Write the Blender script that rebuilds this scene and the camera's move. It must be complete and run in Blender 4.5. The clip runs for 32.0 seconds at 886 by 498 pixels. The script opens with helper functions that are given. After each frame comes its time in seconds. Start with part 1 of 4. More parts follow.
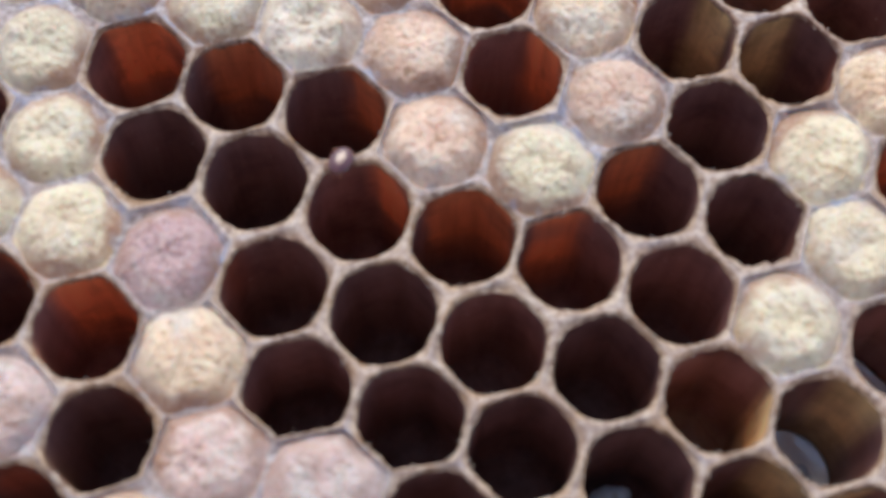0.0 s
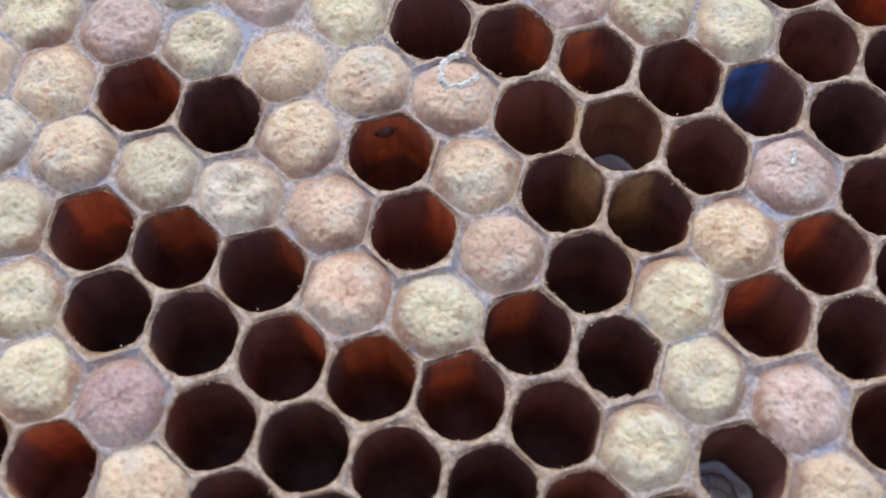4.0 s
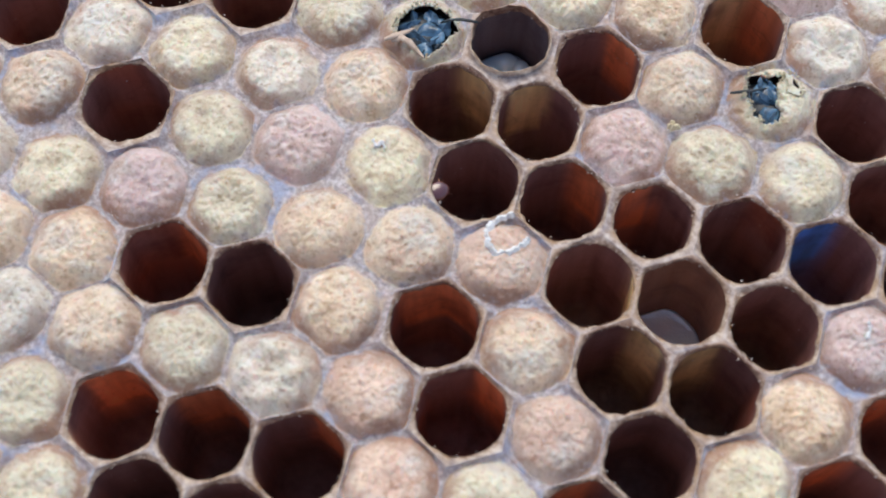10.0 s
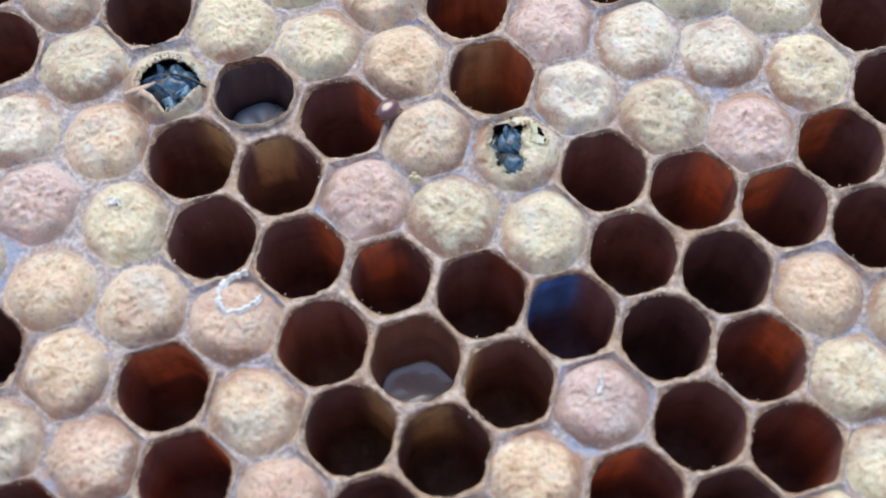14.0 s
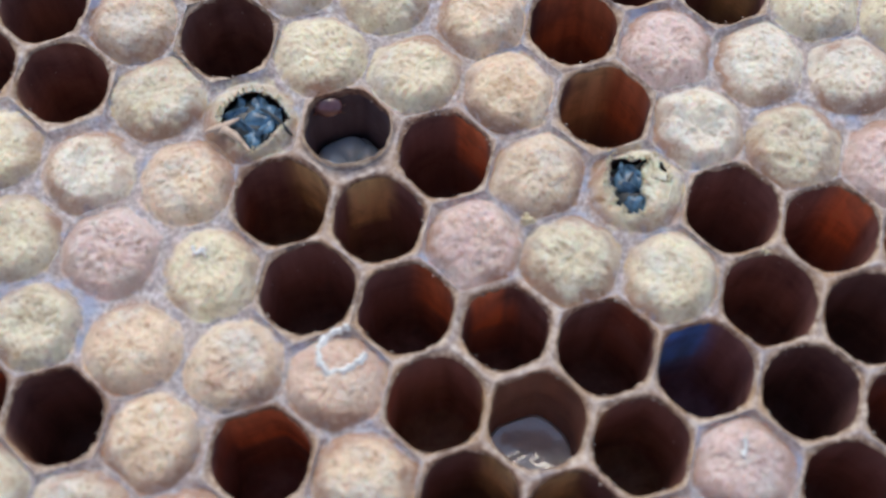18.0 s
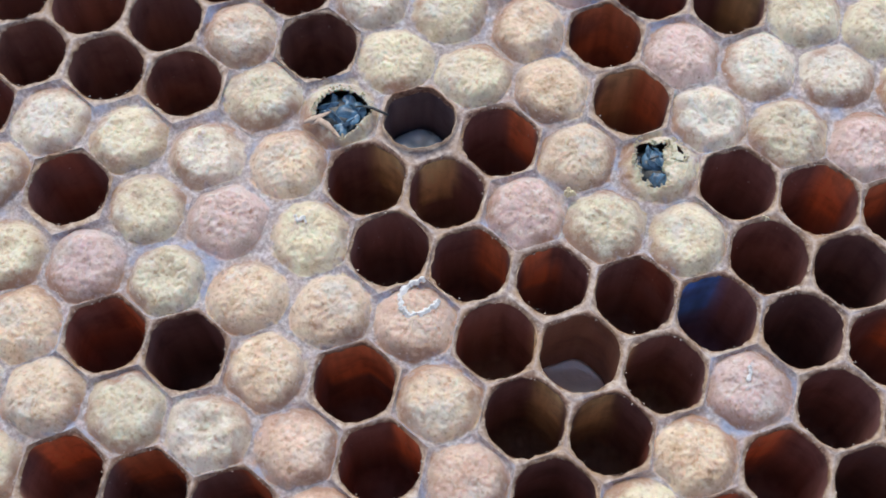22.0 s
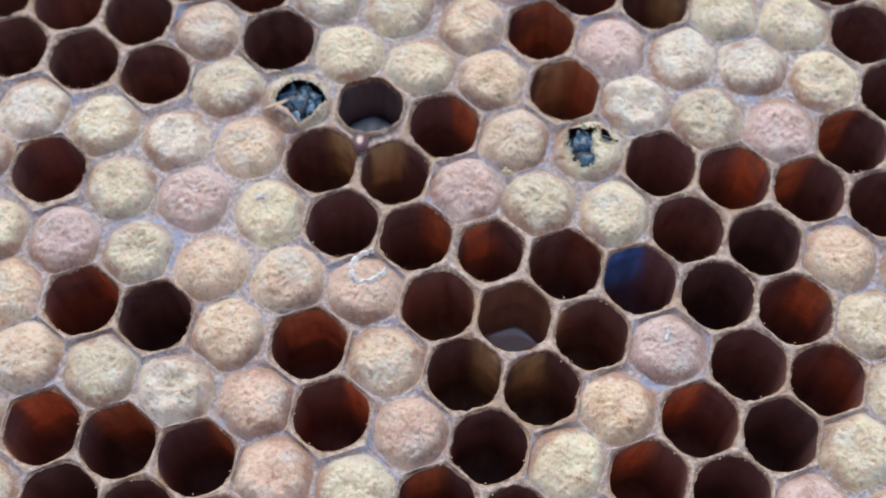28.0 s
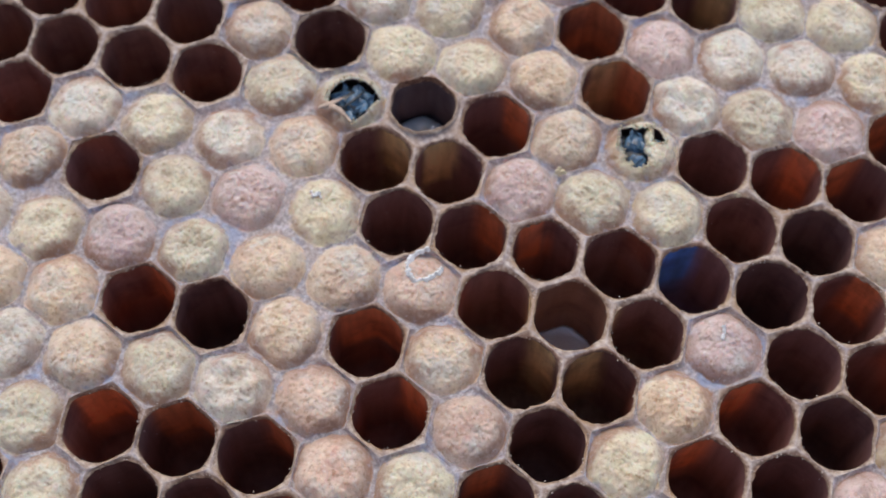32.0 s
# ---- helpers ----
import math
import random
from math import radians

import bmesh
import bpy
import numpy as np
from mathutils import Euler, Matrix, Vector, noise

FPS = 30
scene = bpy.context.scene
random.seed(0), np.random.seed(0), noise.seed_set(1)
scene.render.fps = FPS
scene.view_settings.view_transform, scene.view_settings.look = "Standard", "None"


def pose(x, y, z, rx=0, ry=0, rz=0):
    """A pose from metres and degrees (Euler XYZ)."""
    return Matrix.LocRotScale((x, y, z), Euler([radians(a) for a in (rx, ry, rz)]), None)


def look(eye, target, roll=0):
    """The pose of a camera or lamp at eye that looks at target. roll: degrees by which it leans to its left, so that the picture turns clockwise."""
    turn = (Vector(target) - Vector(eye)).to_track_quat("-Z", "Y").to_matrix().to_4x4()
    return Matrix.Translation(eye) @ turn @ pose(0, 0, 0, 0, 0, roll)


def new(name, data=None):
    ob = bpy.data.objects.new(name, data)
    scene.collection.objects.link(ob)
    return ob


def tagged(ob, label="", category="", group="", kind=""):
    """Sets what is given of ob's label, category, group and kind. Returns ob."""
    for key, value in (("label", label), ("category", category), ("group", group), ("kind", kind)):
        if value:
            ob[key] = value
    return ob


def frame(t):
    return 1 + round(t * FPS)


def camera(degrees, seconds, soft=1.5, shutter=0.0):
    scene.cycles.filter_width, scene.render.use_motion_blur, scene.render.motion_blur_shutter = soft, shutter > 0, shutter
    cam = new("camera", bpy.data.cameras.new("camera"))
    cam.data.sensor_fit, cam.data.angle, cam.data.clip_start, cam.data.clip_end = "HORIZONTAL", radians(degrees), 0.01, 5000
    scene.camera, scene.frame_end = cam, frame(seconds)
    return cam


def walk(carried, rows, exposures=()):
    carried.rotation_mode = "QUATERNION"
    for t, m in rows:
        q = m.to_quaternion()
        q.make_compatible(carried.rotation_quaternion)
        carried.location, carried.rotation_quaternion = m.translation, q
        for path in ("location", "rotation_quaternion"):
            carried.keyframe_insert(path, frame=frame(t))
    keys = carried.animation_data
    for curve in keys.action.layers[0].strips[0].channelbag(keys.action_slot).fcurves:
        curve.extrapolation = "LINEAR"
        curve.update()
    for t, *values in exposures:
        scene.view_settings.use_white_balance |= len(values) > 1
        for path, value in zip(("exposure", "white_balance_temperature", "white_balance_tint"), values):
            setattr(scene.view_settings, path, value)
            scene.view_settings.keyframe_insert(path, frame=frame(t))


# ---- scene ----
# A brood comb seen from about nine centimetres. P is the distance between two cells.
P = 0.0053
cam = camera(34.81, 32.0, soft=1.7)
# a small lens with a shallow field: sharp at about nine centimetres, soft when the camera comes nearer
cam.data.dof.use_dof = True
cam.data.dof.focus_distance = 0.090
cam.data.dof.aperture_fstop = 52.0
walk(cam, [
    (0.0, pose(0.01080, -0.05234, 0.06305, 21.506, -0.347, 15.670)),
    (0.5, pose(0.00982, -0.05133, 0.06194, 21.881, -0.217, 15.738)),
    (1.0, pose(0.01126, -0.04757, 0.06271, 21.124, 0.442, 15.890)),
    (1.5, pose(0.01148, -0.04730, 0.06488, 21.357, -0.311, 15.204)),
    (2.0, pose(0.01258, -0.04835, 0.06769, 21.627, 0.172, 15.392)),
    (2.5, pose(0.01125, -0.04508, 0.07529, 19.945, -0.212, 14.963)),
    (3.0, pose(0.01165, -0.04310, 0.07774, 20.300, 0.191, 14.569)),
    (3.5, pose(0.01290, -0.04562, 0.07810, 20.536, 0.290, 14.522)),
    (4.0, pose(0.01473, -0.04697, 0.07755, 20.556, 0.198, 14.381)),
    (4.5, pose(0.01415, -0.04883, 0.07837, 20.396, 0.393, 14.429)),
    (6.5, pose(0.01208, -0.04751, 0.07095, 22.161, 0.289, 14.127)),
    (7.0, pose(0.00926, -0.04585, 0.06657, 22.374, -0.136, 13.775)),
    (7.5, pose(0.00798, -0.04308, 0.06485, 21.842, -0.228, 13.964)),
    (8.0, pose(0.00767, -0.04131, 0.06482, 20.896, 0.481, 14.270)),
    (8.5, pose(0.00772, -0.04034, 0.06973, 20.272, 0.113, 14.078)),
    (9.0, pose(0.00751, -0.03872, 0.07233, 20.572, 0.149, 14.169)),
    (9.5, pose(0.00719, -0.03659, 0.07322, 20.423, -0.004, 14.151)),
    (10.0, pose(0.00931, -0.03732, 0.07534, 21.163, 0.181, 14.077)),
    (10.5, pose(0.00936, -0.03835, 0.07537, 21.073, -0.092, 14.030)),
    (11.0, pose(0.00830, -0.03849, 0.07616, 20.644, -0.416, 13.906)),
    (11.5, pose(0.01002, -0.03848, 0.07698, 20.710, 0.163, 14.016)),
    (12.0, pose(0.01224, -0.03878, 0.07792, 20.777, 0.419, 14.077)),
    (12.5, pose(0.01333, -0.03881, 0.07569, 20.991, 0.131, 13.977)),
    (13.0, pose(0.01438, -0.03698, 0.07440, 20.701, 0.216, 13.966)),
    (13.5, pose(0.01562, -0.03481, 0.07514, 20.072, 0.057, 13.731)),
    (14.0, pose(0.02303, -0.03066, 0.07505, 21.335, 0.468, 13.007)),
    (14.5, pose(0.02284, -0.02561, 0.07212, 20.421, 0.347, 12.563)),
    (15.0, pose(0.01917, -0.02410, 0.07075, 19.963, -0.012, 12.291)),
    (15.5, pose(0.01810, -0.02227, 0.06928, 20.943, -0.088, 12.369)),
    (17.5, pose(0.01577, -0.02601, 0.07005, 21.138, -0.113, 11.978)),
    (18.0, pose(0.01514, -0.02742, 0.06946, 21.398, 0.220, 11.992)),
    (18.5, pose(0.01475, -0.02499, 0.06412, 20.724, -0.107, 11.909)),
    (19.0, pose(0.01338, -0.03133, 0.06551, 23.001, -0.144, 11.903)),
    (19.5, pose(0.01612, -0.03036, 0.06916, 20.949, 0.263, 12.056)),
    (20.0, pose(0.01462, -0.03069, 0.07609, 22.781, 0.171, 11.837)),
    (20.5, pose(0.01401, -0.03434, 0.08055, 23.435, 0.239, 11.939)),
    (21.0, pose(0.01365, -0.03737, 0.08238, 23.904, 0.162, 11.928)),
    (21.5, pose(0.01428, -0.03762, 0.08182, 23.623, 0.304, 11.876)),
    (22.0, pose(0.01408, -0.03821, 0.08272, 23.121, 0.479, 11.937)),
    (22.5, pose(0.01470, -0.03902, 0.08347, 23.043, 0.271, 11.867)),
    (23.0, pose(0.01546, -0.03933, 0.08231, 23.534, 0.258, 11.827)),
    (23.5, pose(0.01729, -0.03670, 0.08302, 23.733, 0.450, 11.848)),
    (24.0, pose(0.01494, -0.04083, 0.08662, 23.678, 0.014, 11.573)),
    (24.5, pose(0.01625, -0.04117, 0.08830, 23.615, 0.093, 11.604)),
    (25.0, pose(0.01719, -0.04132, 0.09036, 23.082, 0.459, 11.809)),
    (25.5, pose(0.01892, -0.04275, 0.09119, 23.377, 0.432, 11.672)),
    (27.5, pose(0.01872, -0.04295, 0.08717, 24.088, 0.141, 11.677)),
    (28.0, pose(0.01838, -0.04385, 0.08938, 23.966, 0.189, 11.661)),
    (28.5, pose(0.01671, -0.04548, 0.09029, 23.983, -0.074, 11.511)),
    (29.0, pose(0.01531, -0.04621, 0.09039, 23.984, 0.012, 11.641)),
    (29.5, pose(0.01508, -0.04514, 0.08909, 23.894, 0.103, 11.764)),
    (30.0, pose(0.01577, -0.04444, 0.08733, 24.044, 0.084, 11.806)),
    (30.5, pose(0.01530, -0.04423, 0.08811, 23.318, 0.250, 11.951)),
    (31.0, pose(0.01611, -0.04446, 0.08796, 23.759, 0.050, 11.842)),
    (31.5, pose(0.01489, -0.04511, 0.08817, 24.005, -0.532, 11.573)),
    (32.0, pose(0.01350, -0.04513, 0.08965, 24.002, -0.538, 11.556)),
], exposures=[
    (0.0, 0.35, 6440, 9), (1.0, 0.39, 6440, 9), (2.0, 0.37, 6440, 9), (3.0, 0.12, 6310, 7), (4.0, 0.22, 6310, 7), (7.0, 0.22, 6480, 9), (8.0, 0.17, 6480, 9),
    (10.0, 0.27, 6310, 7), (12.0, 0.27, 6310, 7), (14.0, 0.37, 6160, 5), (15.0, 0.39, 6160, 5), (18.0, 0.17, 6310, 7), (19.0, 0.12, 6310, 7), (20.0, 0.24, 6310, 7),
    (22.0, 0.22, 6310, 7), (24.0, 0.24, 6310, 7), (25.0, 0.19, 6310, 8), (28.0, 0.17, 6310, 8), (29.0, 0.14, 6310, 8), (30.2, 0.16, 6310, 8), (31.0, -0.01, 6480, 11), (32.0, 0.00, 6480, 11),
])

# ---- daylight: a bright hazy sky and a wide, soft sun ----
SUN_UP, SUN_TURN = 57.0, 112.0      # degrees above the comb, and from +X towards +Y
world = bpy.data.worlds.new("sky")
scene.world = world
world.use_nodes = True
wn = world.node_tree.nodes
sky = wn.new("ShaderNodeTexSky")
sky.sky_type = "NISHITA"
sky.sun_disc = False
sky.sun_elevation = radians(SUN_UP)
sky.sun_rotation = radians(90 - SUN_TURN)
wn["Background"].inputs["Strength"].default_value = 0.137
world.node_tree.links.new(sky.outputs[0], wn["Background"].inputs["Color"])
sun_data = bpy.data.lights.new("sun", "SUN")
sun_data.energy, sun_data.angle, sun_data.color = 1.9, radians(44), (1.0, 0.865, 0.71)
sun_way = Vector((math.cos(radians(SUN_UP)) * math.cos(radians(SUN_TURN)),
                  math.cos(radians(SUN_UP)) * math.sin(radians(SUN_TURN)), math.sin(radians(SUN_UP))))
sun = new("sun", sun_data)
sun.matrix_world = look(sun_way, (0, 0, 0))


# ---- materials ----
def nodes_of(name):
    m = bpy.data.materials.new(name)
    m.use_nodes = True
    return m, m.node_tree.nodes, m.node_tree.links, m.node_tree.nodes["Principled BSDF"]


def noise_node(n, l, scale, detail=3.0, rough=0.6, stretch=None, distort=0.0):
    tc = n.new("ShaderNodeTexCoord")
    t = n.new("ShaderNodeTexNoise")
    t.inputs["Scale"].default_value, t.inputs["Detail"].default_value = scale, detail
    t.inputs["Roughness"].default_value, t.inputs["Distortion"].default_value = rough, distort
    if stretch:
        mp = n.new("ShaderNodeMapping")
        mp.inputs["Scale"].default_value = stretch
        l.new(tc.outputs["Object"], mp.inputs["Vector"])
        l.new(mp.outputs[0], t.inputs["Vector"])
    else:
        l.new(tc.outputs["Object"], t.inputs["Vector"])
    return t.outputs["Fac"]


def ramp(n, l, fac, stops):
    r = n.new("ShaderNodeValToRGB")
    while len(r.color_ramp.elements) < len(stops):
        r.color_ramp.elements.new(0.5)
    for e, (p, c) in zip(r.color_ramp.elements, stops):
        e.position, e.color = p, (*c, 1)
    l.new(fac, r.inputs[0])
    return r.outputs[0]


def mix(n, l, a, b, fac, mode="MIX"):
    m = n.new("ShaderNodeMix")
    m.data_type, m.blend_type = "RGBA", mode
    for v, k in ((a, 6), (b, 7)):
        if isinstance(v, tuple):
            m.inputs[k].default_value = (*v, 1)
        else:
            l.new(v, m.inputs[k])
    if isinstance(fac, float):
        m.inputs[0].default_value = fac
    else:
        l.new(fac, m.inputs[0])
    return m.outputs[2]


def bump(n, l, bsdf, *layers):
    last = None
    for height, dist, strength in layers:
        b = n.new("ShaderNodeBump")
        b.inputs["Distance"].default_value, b.inputs["Strength"].default_value = dist, strength
        l.new(height, b.inputs["Height"])
        if last:
            l.new(last, b.inputs["Normal"])
        last = b.outputs[0]
    l.new(last, bsdf.inputs["Normal"])


def tint_by_object(n, l, col, low, high):
    """Each piece takes its own shade."""
    info = n.new("ShaderNodeObjectInfo")
    return mix(n, l, col, ramp(n, l, info.outputs["Random"], [(0.0, low), (1.0, high)]), 1.0, "MULTIPLY")


def cap_wax(name, pale, dark, stain):
    """Felted, grainy wax of a brood capping: crumbs of lighter and darker wax, small pits, worn stains, a browned flank,
    and a foot that runs out into the smooth web."""
    m, n, l, b = nodes_of(name)
    cloud = noise_node(n, l, 330, 3, 0.55)
    crumbs = noise_node(n, l, 1150, 4, 0.62)
    felt = noise_node(n, l, 2900, 4, 0.7)
    grain = noise_node(n, l, 7500, 3, 0.7)
    half = tuple(0.45 * d + 0.55 * p for d, p in zip(dark, pale))
    light = tuple(min(0.92, 1.10 * p + 0.02) for p in pale)
    col = ramp(n, l, crumbs, [(0.36, half), (0.46, pale), (0.54, pale), (0.64, light)])
    col = mix(n, l, col, ramp(n, l, noise_node(n, l, 640, 4, 0.6), [(0.36, (0.82, 0.75, 0.68)), (0.48, (1, 1, 1)), (0.60, (1.04, 1.04, 1.04))]), 0.8, "MULTIPLY")
    col = mix(n, l, col, stain, ramp(n, l, cloud, [(0.48, (0, 0, 0)), (0.66, (0.65, 0.65, 0.65))]))
    col = mix(n, l, col, (0.69, 0.70, 0.66), ramp(n, l, noise_node(n, l, 420, 3, 0.6), [(0.51, (0, 0, 0)), (0.66, (0.55, 0.55, 0.55))]))
    col = mix(n, l, col, ramp(n, l, felt, [(0.37, (0.72, 0.64, 0.55)), (0.47, (1, 1, 1)), (0.62, (1.06, 1.06, 1.06))]), 0.65, "MULTIPLY")
    col = mix(n, l, col, ramp(n, l, noise_node(n, l, 2100, 2, 0.5), [(0.29, (0.58, 0.46, 0.37)), (0.38, (1, 1, 1))]), 0.7, "MULTIPLY")
    col = mix(n, l, col, (0.90, 0.86, 0.80), ramp(n, l, noise_node(n, l, 3700, 3, 0.6), [(0.60, (0, 0, 0)), (0.68, (0.45, 0.45, 0.45))]))
    edge = n.new("ShaderNodeAttribute")
    edge.attribute_name = "edge"
    brown = ramp(n, l, noise_node(n, l, 210, 2, 0.5), [(0.42, (0, 0, 0)), (0.58, (1, 1, 1))])
    smooth_web = ramp(n, l, felt, [(0.37, (0.33, 0.275, 0.275)), (0.5, (0.46, 0.40, 0.405)), (0.62, (0.66, 0.61, 0.63))])
    smooth_web = mix(n, l, smooth_web, (0.46, 0.34, 0.28), ramp(n, l, noise_node(n, l, 420, 3), [(0.50, (0, 0, 0)), (0.68, (0.6, 0.6, 0.6))]))
    # blue sky reflected in the valleys, painted into the web colour
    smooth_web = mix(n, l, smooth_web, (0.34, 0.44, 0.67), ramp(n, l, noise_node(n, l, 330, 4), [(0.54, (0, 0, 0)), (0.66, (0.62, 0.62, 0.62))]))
    feet = []
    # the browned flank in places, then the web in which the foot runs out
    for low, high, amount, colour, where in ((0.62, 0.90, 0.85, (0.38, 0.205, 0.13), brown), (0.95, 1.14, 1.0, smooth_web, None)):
        add = n.new("ShaderNodeMath")
        add.operation = "MULTIPLY_ADD"
        l.new(crumbs, add.inputs[0])
        add.inputs[1].default_value = 0.9
        l.new(edge.outputs["Fac"], add.inputs[2])
        rng = n.new("ShaderNodeMapRange")
        rng.inputs["From Min"].default_value, rng.inputs["From Max"].default_value = low + 0.45, high + 0.45
        rng.inputs["To Max"].default_value = amount
        l.new(add.outputs[0], rng.inputs["Value"])
        fac = rng.outputs[0]
        feet.append(fac)
        if where:
            both = n.new("ShaderNodeMath")
            both.operation = "MULTIPLY"
            l.new(fac, both.inputs[0])
            l.new(where, both.inputs[1])
            fac = both.outputs[0]
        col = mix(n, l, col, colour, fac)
    l.new(tint_by_object(n, l, col, (0.92, 0.92, 0.94), (1.05, 1.03, 1.01)), b.inputs["Base Color"])
    gloss = n.new("ShaderNodeMapRange")
    gloss.inputs["To Min"].default_value, gloss.inputs["To Max"].default_value = 0.72, 0.34
    l.new(feet[1], gloss.inputs["Value"])
    l.new(gloss.outputs[0], b.inputs["Roughness"])
    b.inputs["Specular IOR Level"].default_value = 0.35
    b.inputs["Sheen Weight"].default_value = 0.25
    b.inputs["Sheen Roughness"].default_value = 0.6
    b.inputs["Subsurface Weight"].default_value = 0.55
    b.inputs["Subsurface Radius"].default_value = (1.0, 0.55, 0.38)
    b.inputs["Subsurface Scale"].default_value = 0.0007
    bump(n, l, b, (crumbs, 0.00018, 0.42), (felt, 0.00013, 0.42), (grain, 0.00005, 0.45))
    return m


WAX = {
    "y": cap_wax("cream_capping", (0.79, 0.725, 0.545), (0.64, 0.55, 0.37), (0.69, 0.59, 0.45)),
    "t": cap_wax("tan_capping", (0.80, 0.66, 0.495), (0.65, 0.475, 0.32), (0.68, 0.48, 0.36)),
    "q": cap_wax("peach_capping", (0.79, 0.615, 0.49), (0.64, 0.44, 0.33), (0.65, 0.44, 0.35)),
    "p": cap_wax("pink_capping", (0.74, 0.59, 0.545), (0.60, 0.44, 0.40), (0.60, 0.43, 0.41)),
    "m": cap_wax("mauve_capping", (0.58, 0.42, 0.42), (0.45, 0.31, 0.31), (0.41, 0.25, 0.28)),
    "g": cap_wax("grey_capping", (0.79, 0.73, 0.615), (0.67, 0.59, 0.47), (0.69, 0.62, 0.55)),
}
WAX["w"] = WAX["g"]


def comb_wax():
    """Wax of the cell edges: lavender-grey web, tan and crumbly towards an open mouth, with brown patches and sky
    reflections painted as blue ones.
    """
    m, n, l, b = nodes_of("comb_wax")
    fine, broad = noise_node(n, l, 2300, 4, 0.65), noise_node(n, l, 420, 3)
    web = ramp(n, l, fine, [(0.36, (0.33, 0.28, 0.29)), (0.5, (0.44, 0.385, 0.40)), (0.64, (0.59, 0.55, 0.57))])
    # the same painted blue reflection of the sky on the web
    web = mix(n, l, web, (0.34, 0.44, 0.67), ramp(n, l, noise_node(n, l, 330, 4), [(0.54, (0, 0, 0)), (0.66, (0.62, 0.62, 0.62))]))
    web = mix(n, l, web, (0.45, 0.34, 0.30), ramp(n, l, broad, [(0.52, (0, 0, 0)), (0.70, (0.6, 0.6, 0.6))]))
    rim = ramp(n, l, fine, [(0.34, (0.27, 0.17, 0.12)), (0.48, (0.44, 0.315, 0.225)), (0.64, (0.66, 0.54, 0.41))])
    rim = mix(n, l, rim, (0.47, 0.295, 0.155), ramp(n, l, broad, [(0.47, (0, 0, 0)), (0.64, (0.65, 0.65, 0.65))]))
    edge = n.new("ShaderNodeAttribute")
    edge.attribute_name = "edge"
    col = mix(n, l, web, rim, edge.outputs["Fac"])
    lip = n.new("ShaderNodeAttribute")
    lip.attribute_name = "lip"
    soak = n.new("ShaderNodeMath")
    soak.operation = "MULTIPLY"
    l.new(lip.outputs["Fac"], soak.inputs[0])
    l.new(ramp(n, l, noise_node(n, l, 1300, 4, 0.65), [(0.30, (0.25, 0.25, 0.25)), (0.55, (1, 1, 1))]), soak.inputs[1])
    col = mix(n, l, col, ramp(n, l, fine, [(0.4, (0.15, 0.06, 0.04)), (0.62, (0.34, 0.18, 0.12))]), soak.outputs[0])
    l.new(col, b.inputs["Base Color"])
    b.inputs["Roughness"].default_value = 0.33
    bump(n, l, b, (broad, 0.0003, 0.25), (fine, 0.00014, 0.7))
    return m


def lining():
    """Old cocoon lining: brown film with streaks running down the cell and cracks; each wall's tone includes light
    painted into its colour.
    """
    m, n, l, b = nodes_of("cocoon_lining")
    streak = noise_node(n, l, 900, 3, 0.6, (1, 1, 0.12))
    smear = noise_node(n, l, 300, 3, 0.6)
    tone = n.new("ShaderNodeAttribute")
    tone.attribute_name = "tone"
    col = mix(n, l, tone.outputs["Color"], ramp(n, l, streak, [(0.30, (0.78, 0.72, 0.70)), (0.62, (1.12, 1.12, 1.12))]), 1.0, "MULTIPLY")
    col = mix(n, l, col, ramp(n, l, smear, [(0.48, (1, 1, 1)), (0.70, (0.62, 0.57, 0.57))]), 1.0, "MULTIPLY")
    crack = ramp(n, l, noise_node(n, l, 330, 1, 0.5, (1, 1, 1.6)), [(0.485, (1, 1, 1)), (0.495, (0.45, 0.4, 0.4)), (0.505, (1, 1, 1))])
    col = mix(n, l, col, crack, 0.3, "MULTIPLY")
    l.new(tint_by_object(n, l, col, (0.78, 0.76, 0.76), (1.15, 1.05, 1.0)), b.inputs["Base Color"])
    b.inputs["Roughness"].default_value = 0.46
    b.inputs["Specular IOR Level"].default_value = 0.18
    bump(n, l, b, (streak, 0.0001, 0.25), (smear, 0.0004, 0.25))
    return m


LINING = lining()
# Tones r k e n hold transmitted light, b sky sheen, u haze
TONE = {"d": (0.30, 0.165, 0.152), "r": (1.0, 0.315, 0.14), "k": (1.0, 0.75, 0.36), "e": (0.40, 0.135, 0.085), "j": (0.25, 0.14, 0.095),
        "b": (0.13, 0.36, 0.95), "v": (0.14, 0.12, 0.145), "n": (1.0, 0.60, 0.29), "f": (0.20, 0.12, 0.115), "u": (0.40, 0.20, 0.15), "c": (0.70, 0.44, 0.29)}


def plain(name, low, high, scale, rough, depth=0.00004, metal=0.0, sub=0.0, coat=0.0, coat_rough=0.06):
    m, n, l, b = nodes_of(name)
    f = noise_node(n, l, scale, 4, 0.65)
    l.new(ramp(n, l, f, [(0.3, low), (0.7, high)]), b.inputs["Base Color"])
    b.inputs["Roughness"].default_value, b.inputs["Metallic"].default_value = rough, metal
    b.inputs["Coat Weight"].default_value, b.inputs["Coat Roughness"].default_value = coat, coat_rough
    if sub:
        b.inputs["Subsurface Weight"].default_value = sub
        b.inputs["Subsurface Radius"].default_value = (0.001, 0.001, 0.001)
        b.inputs["Subsurface Scale"].default_value = 1.0
    bump(n, l, b, (f, depth, 0.5))
    return m


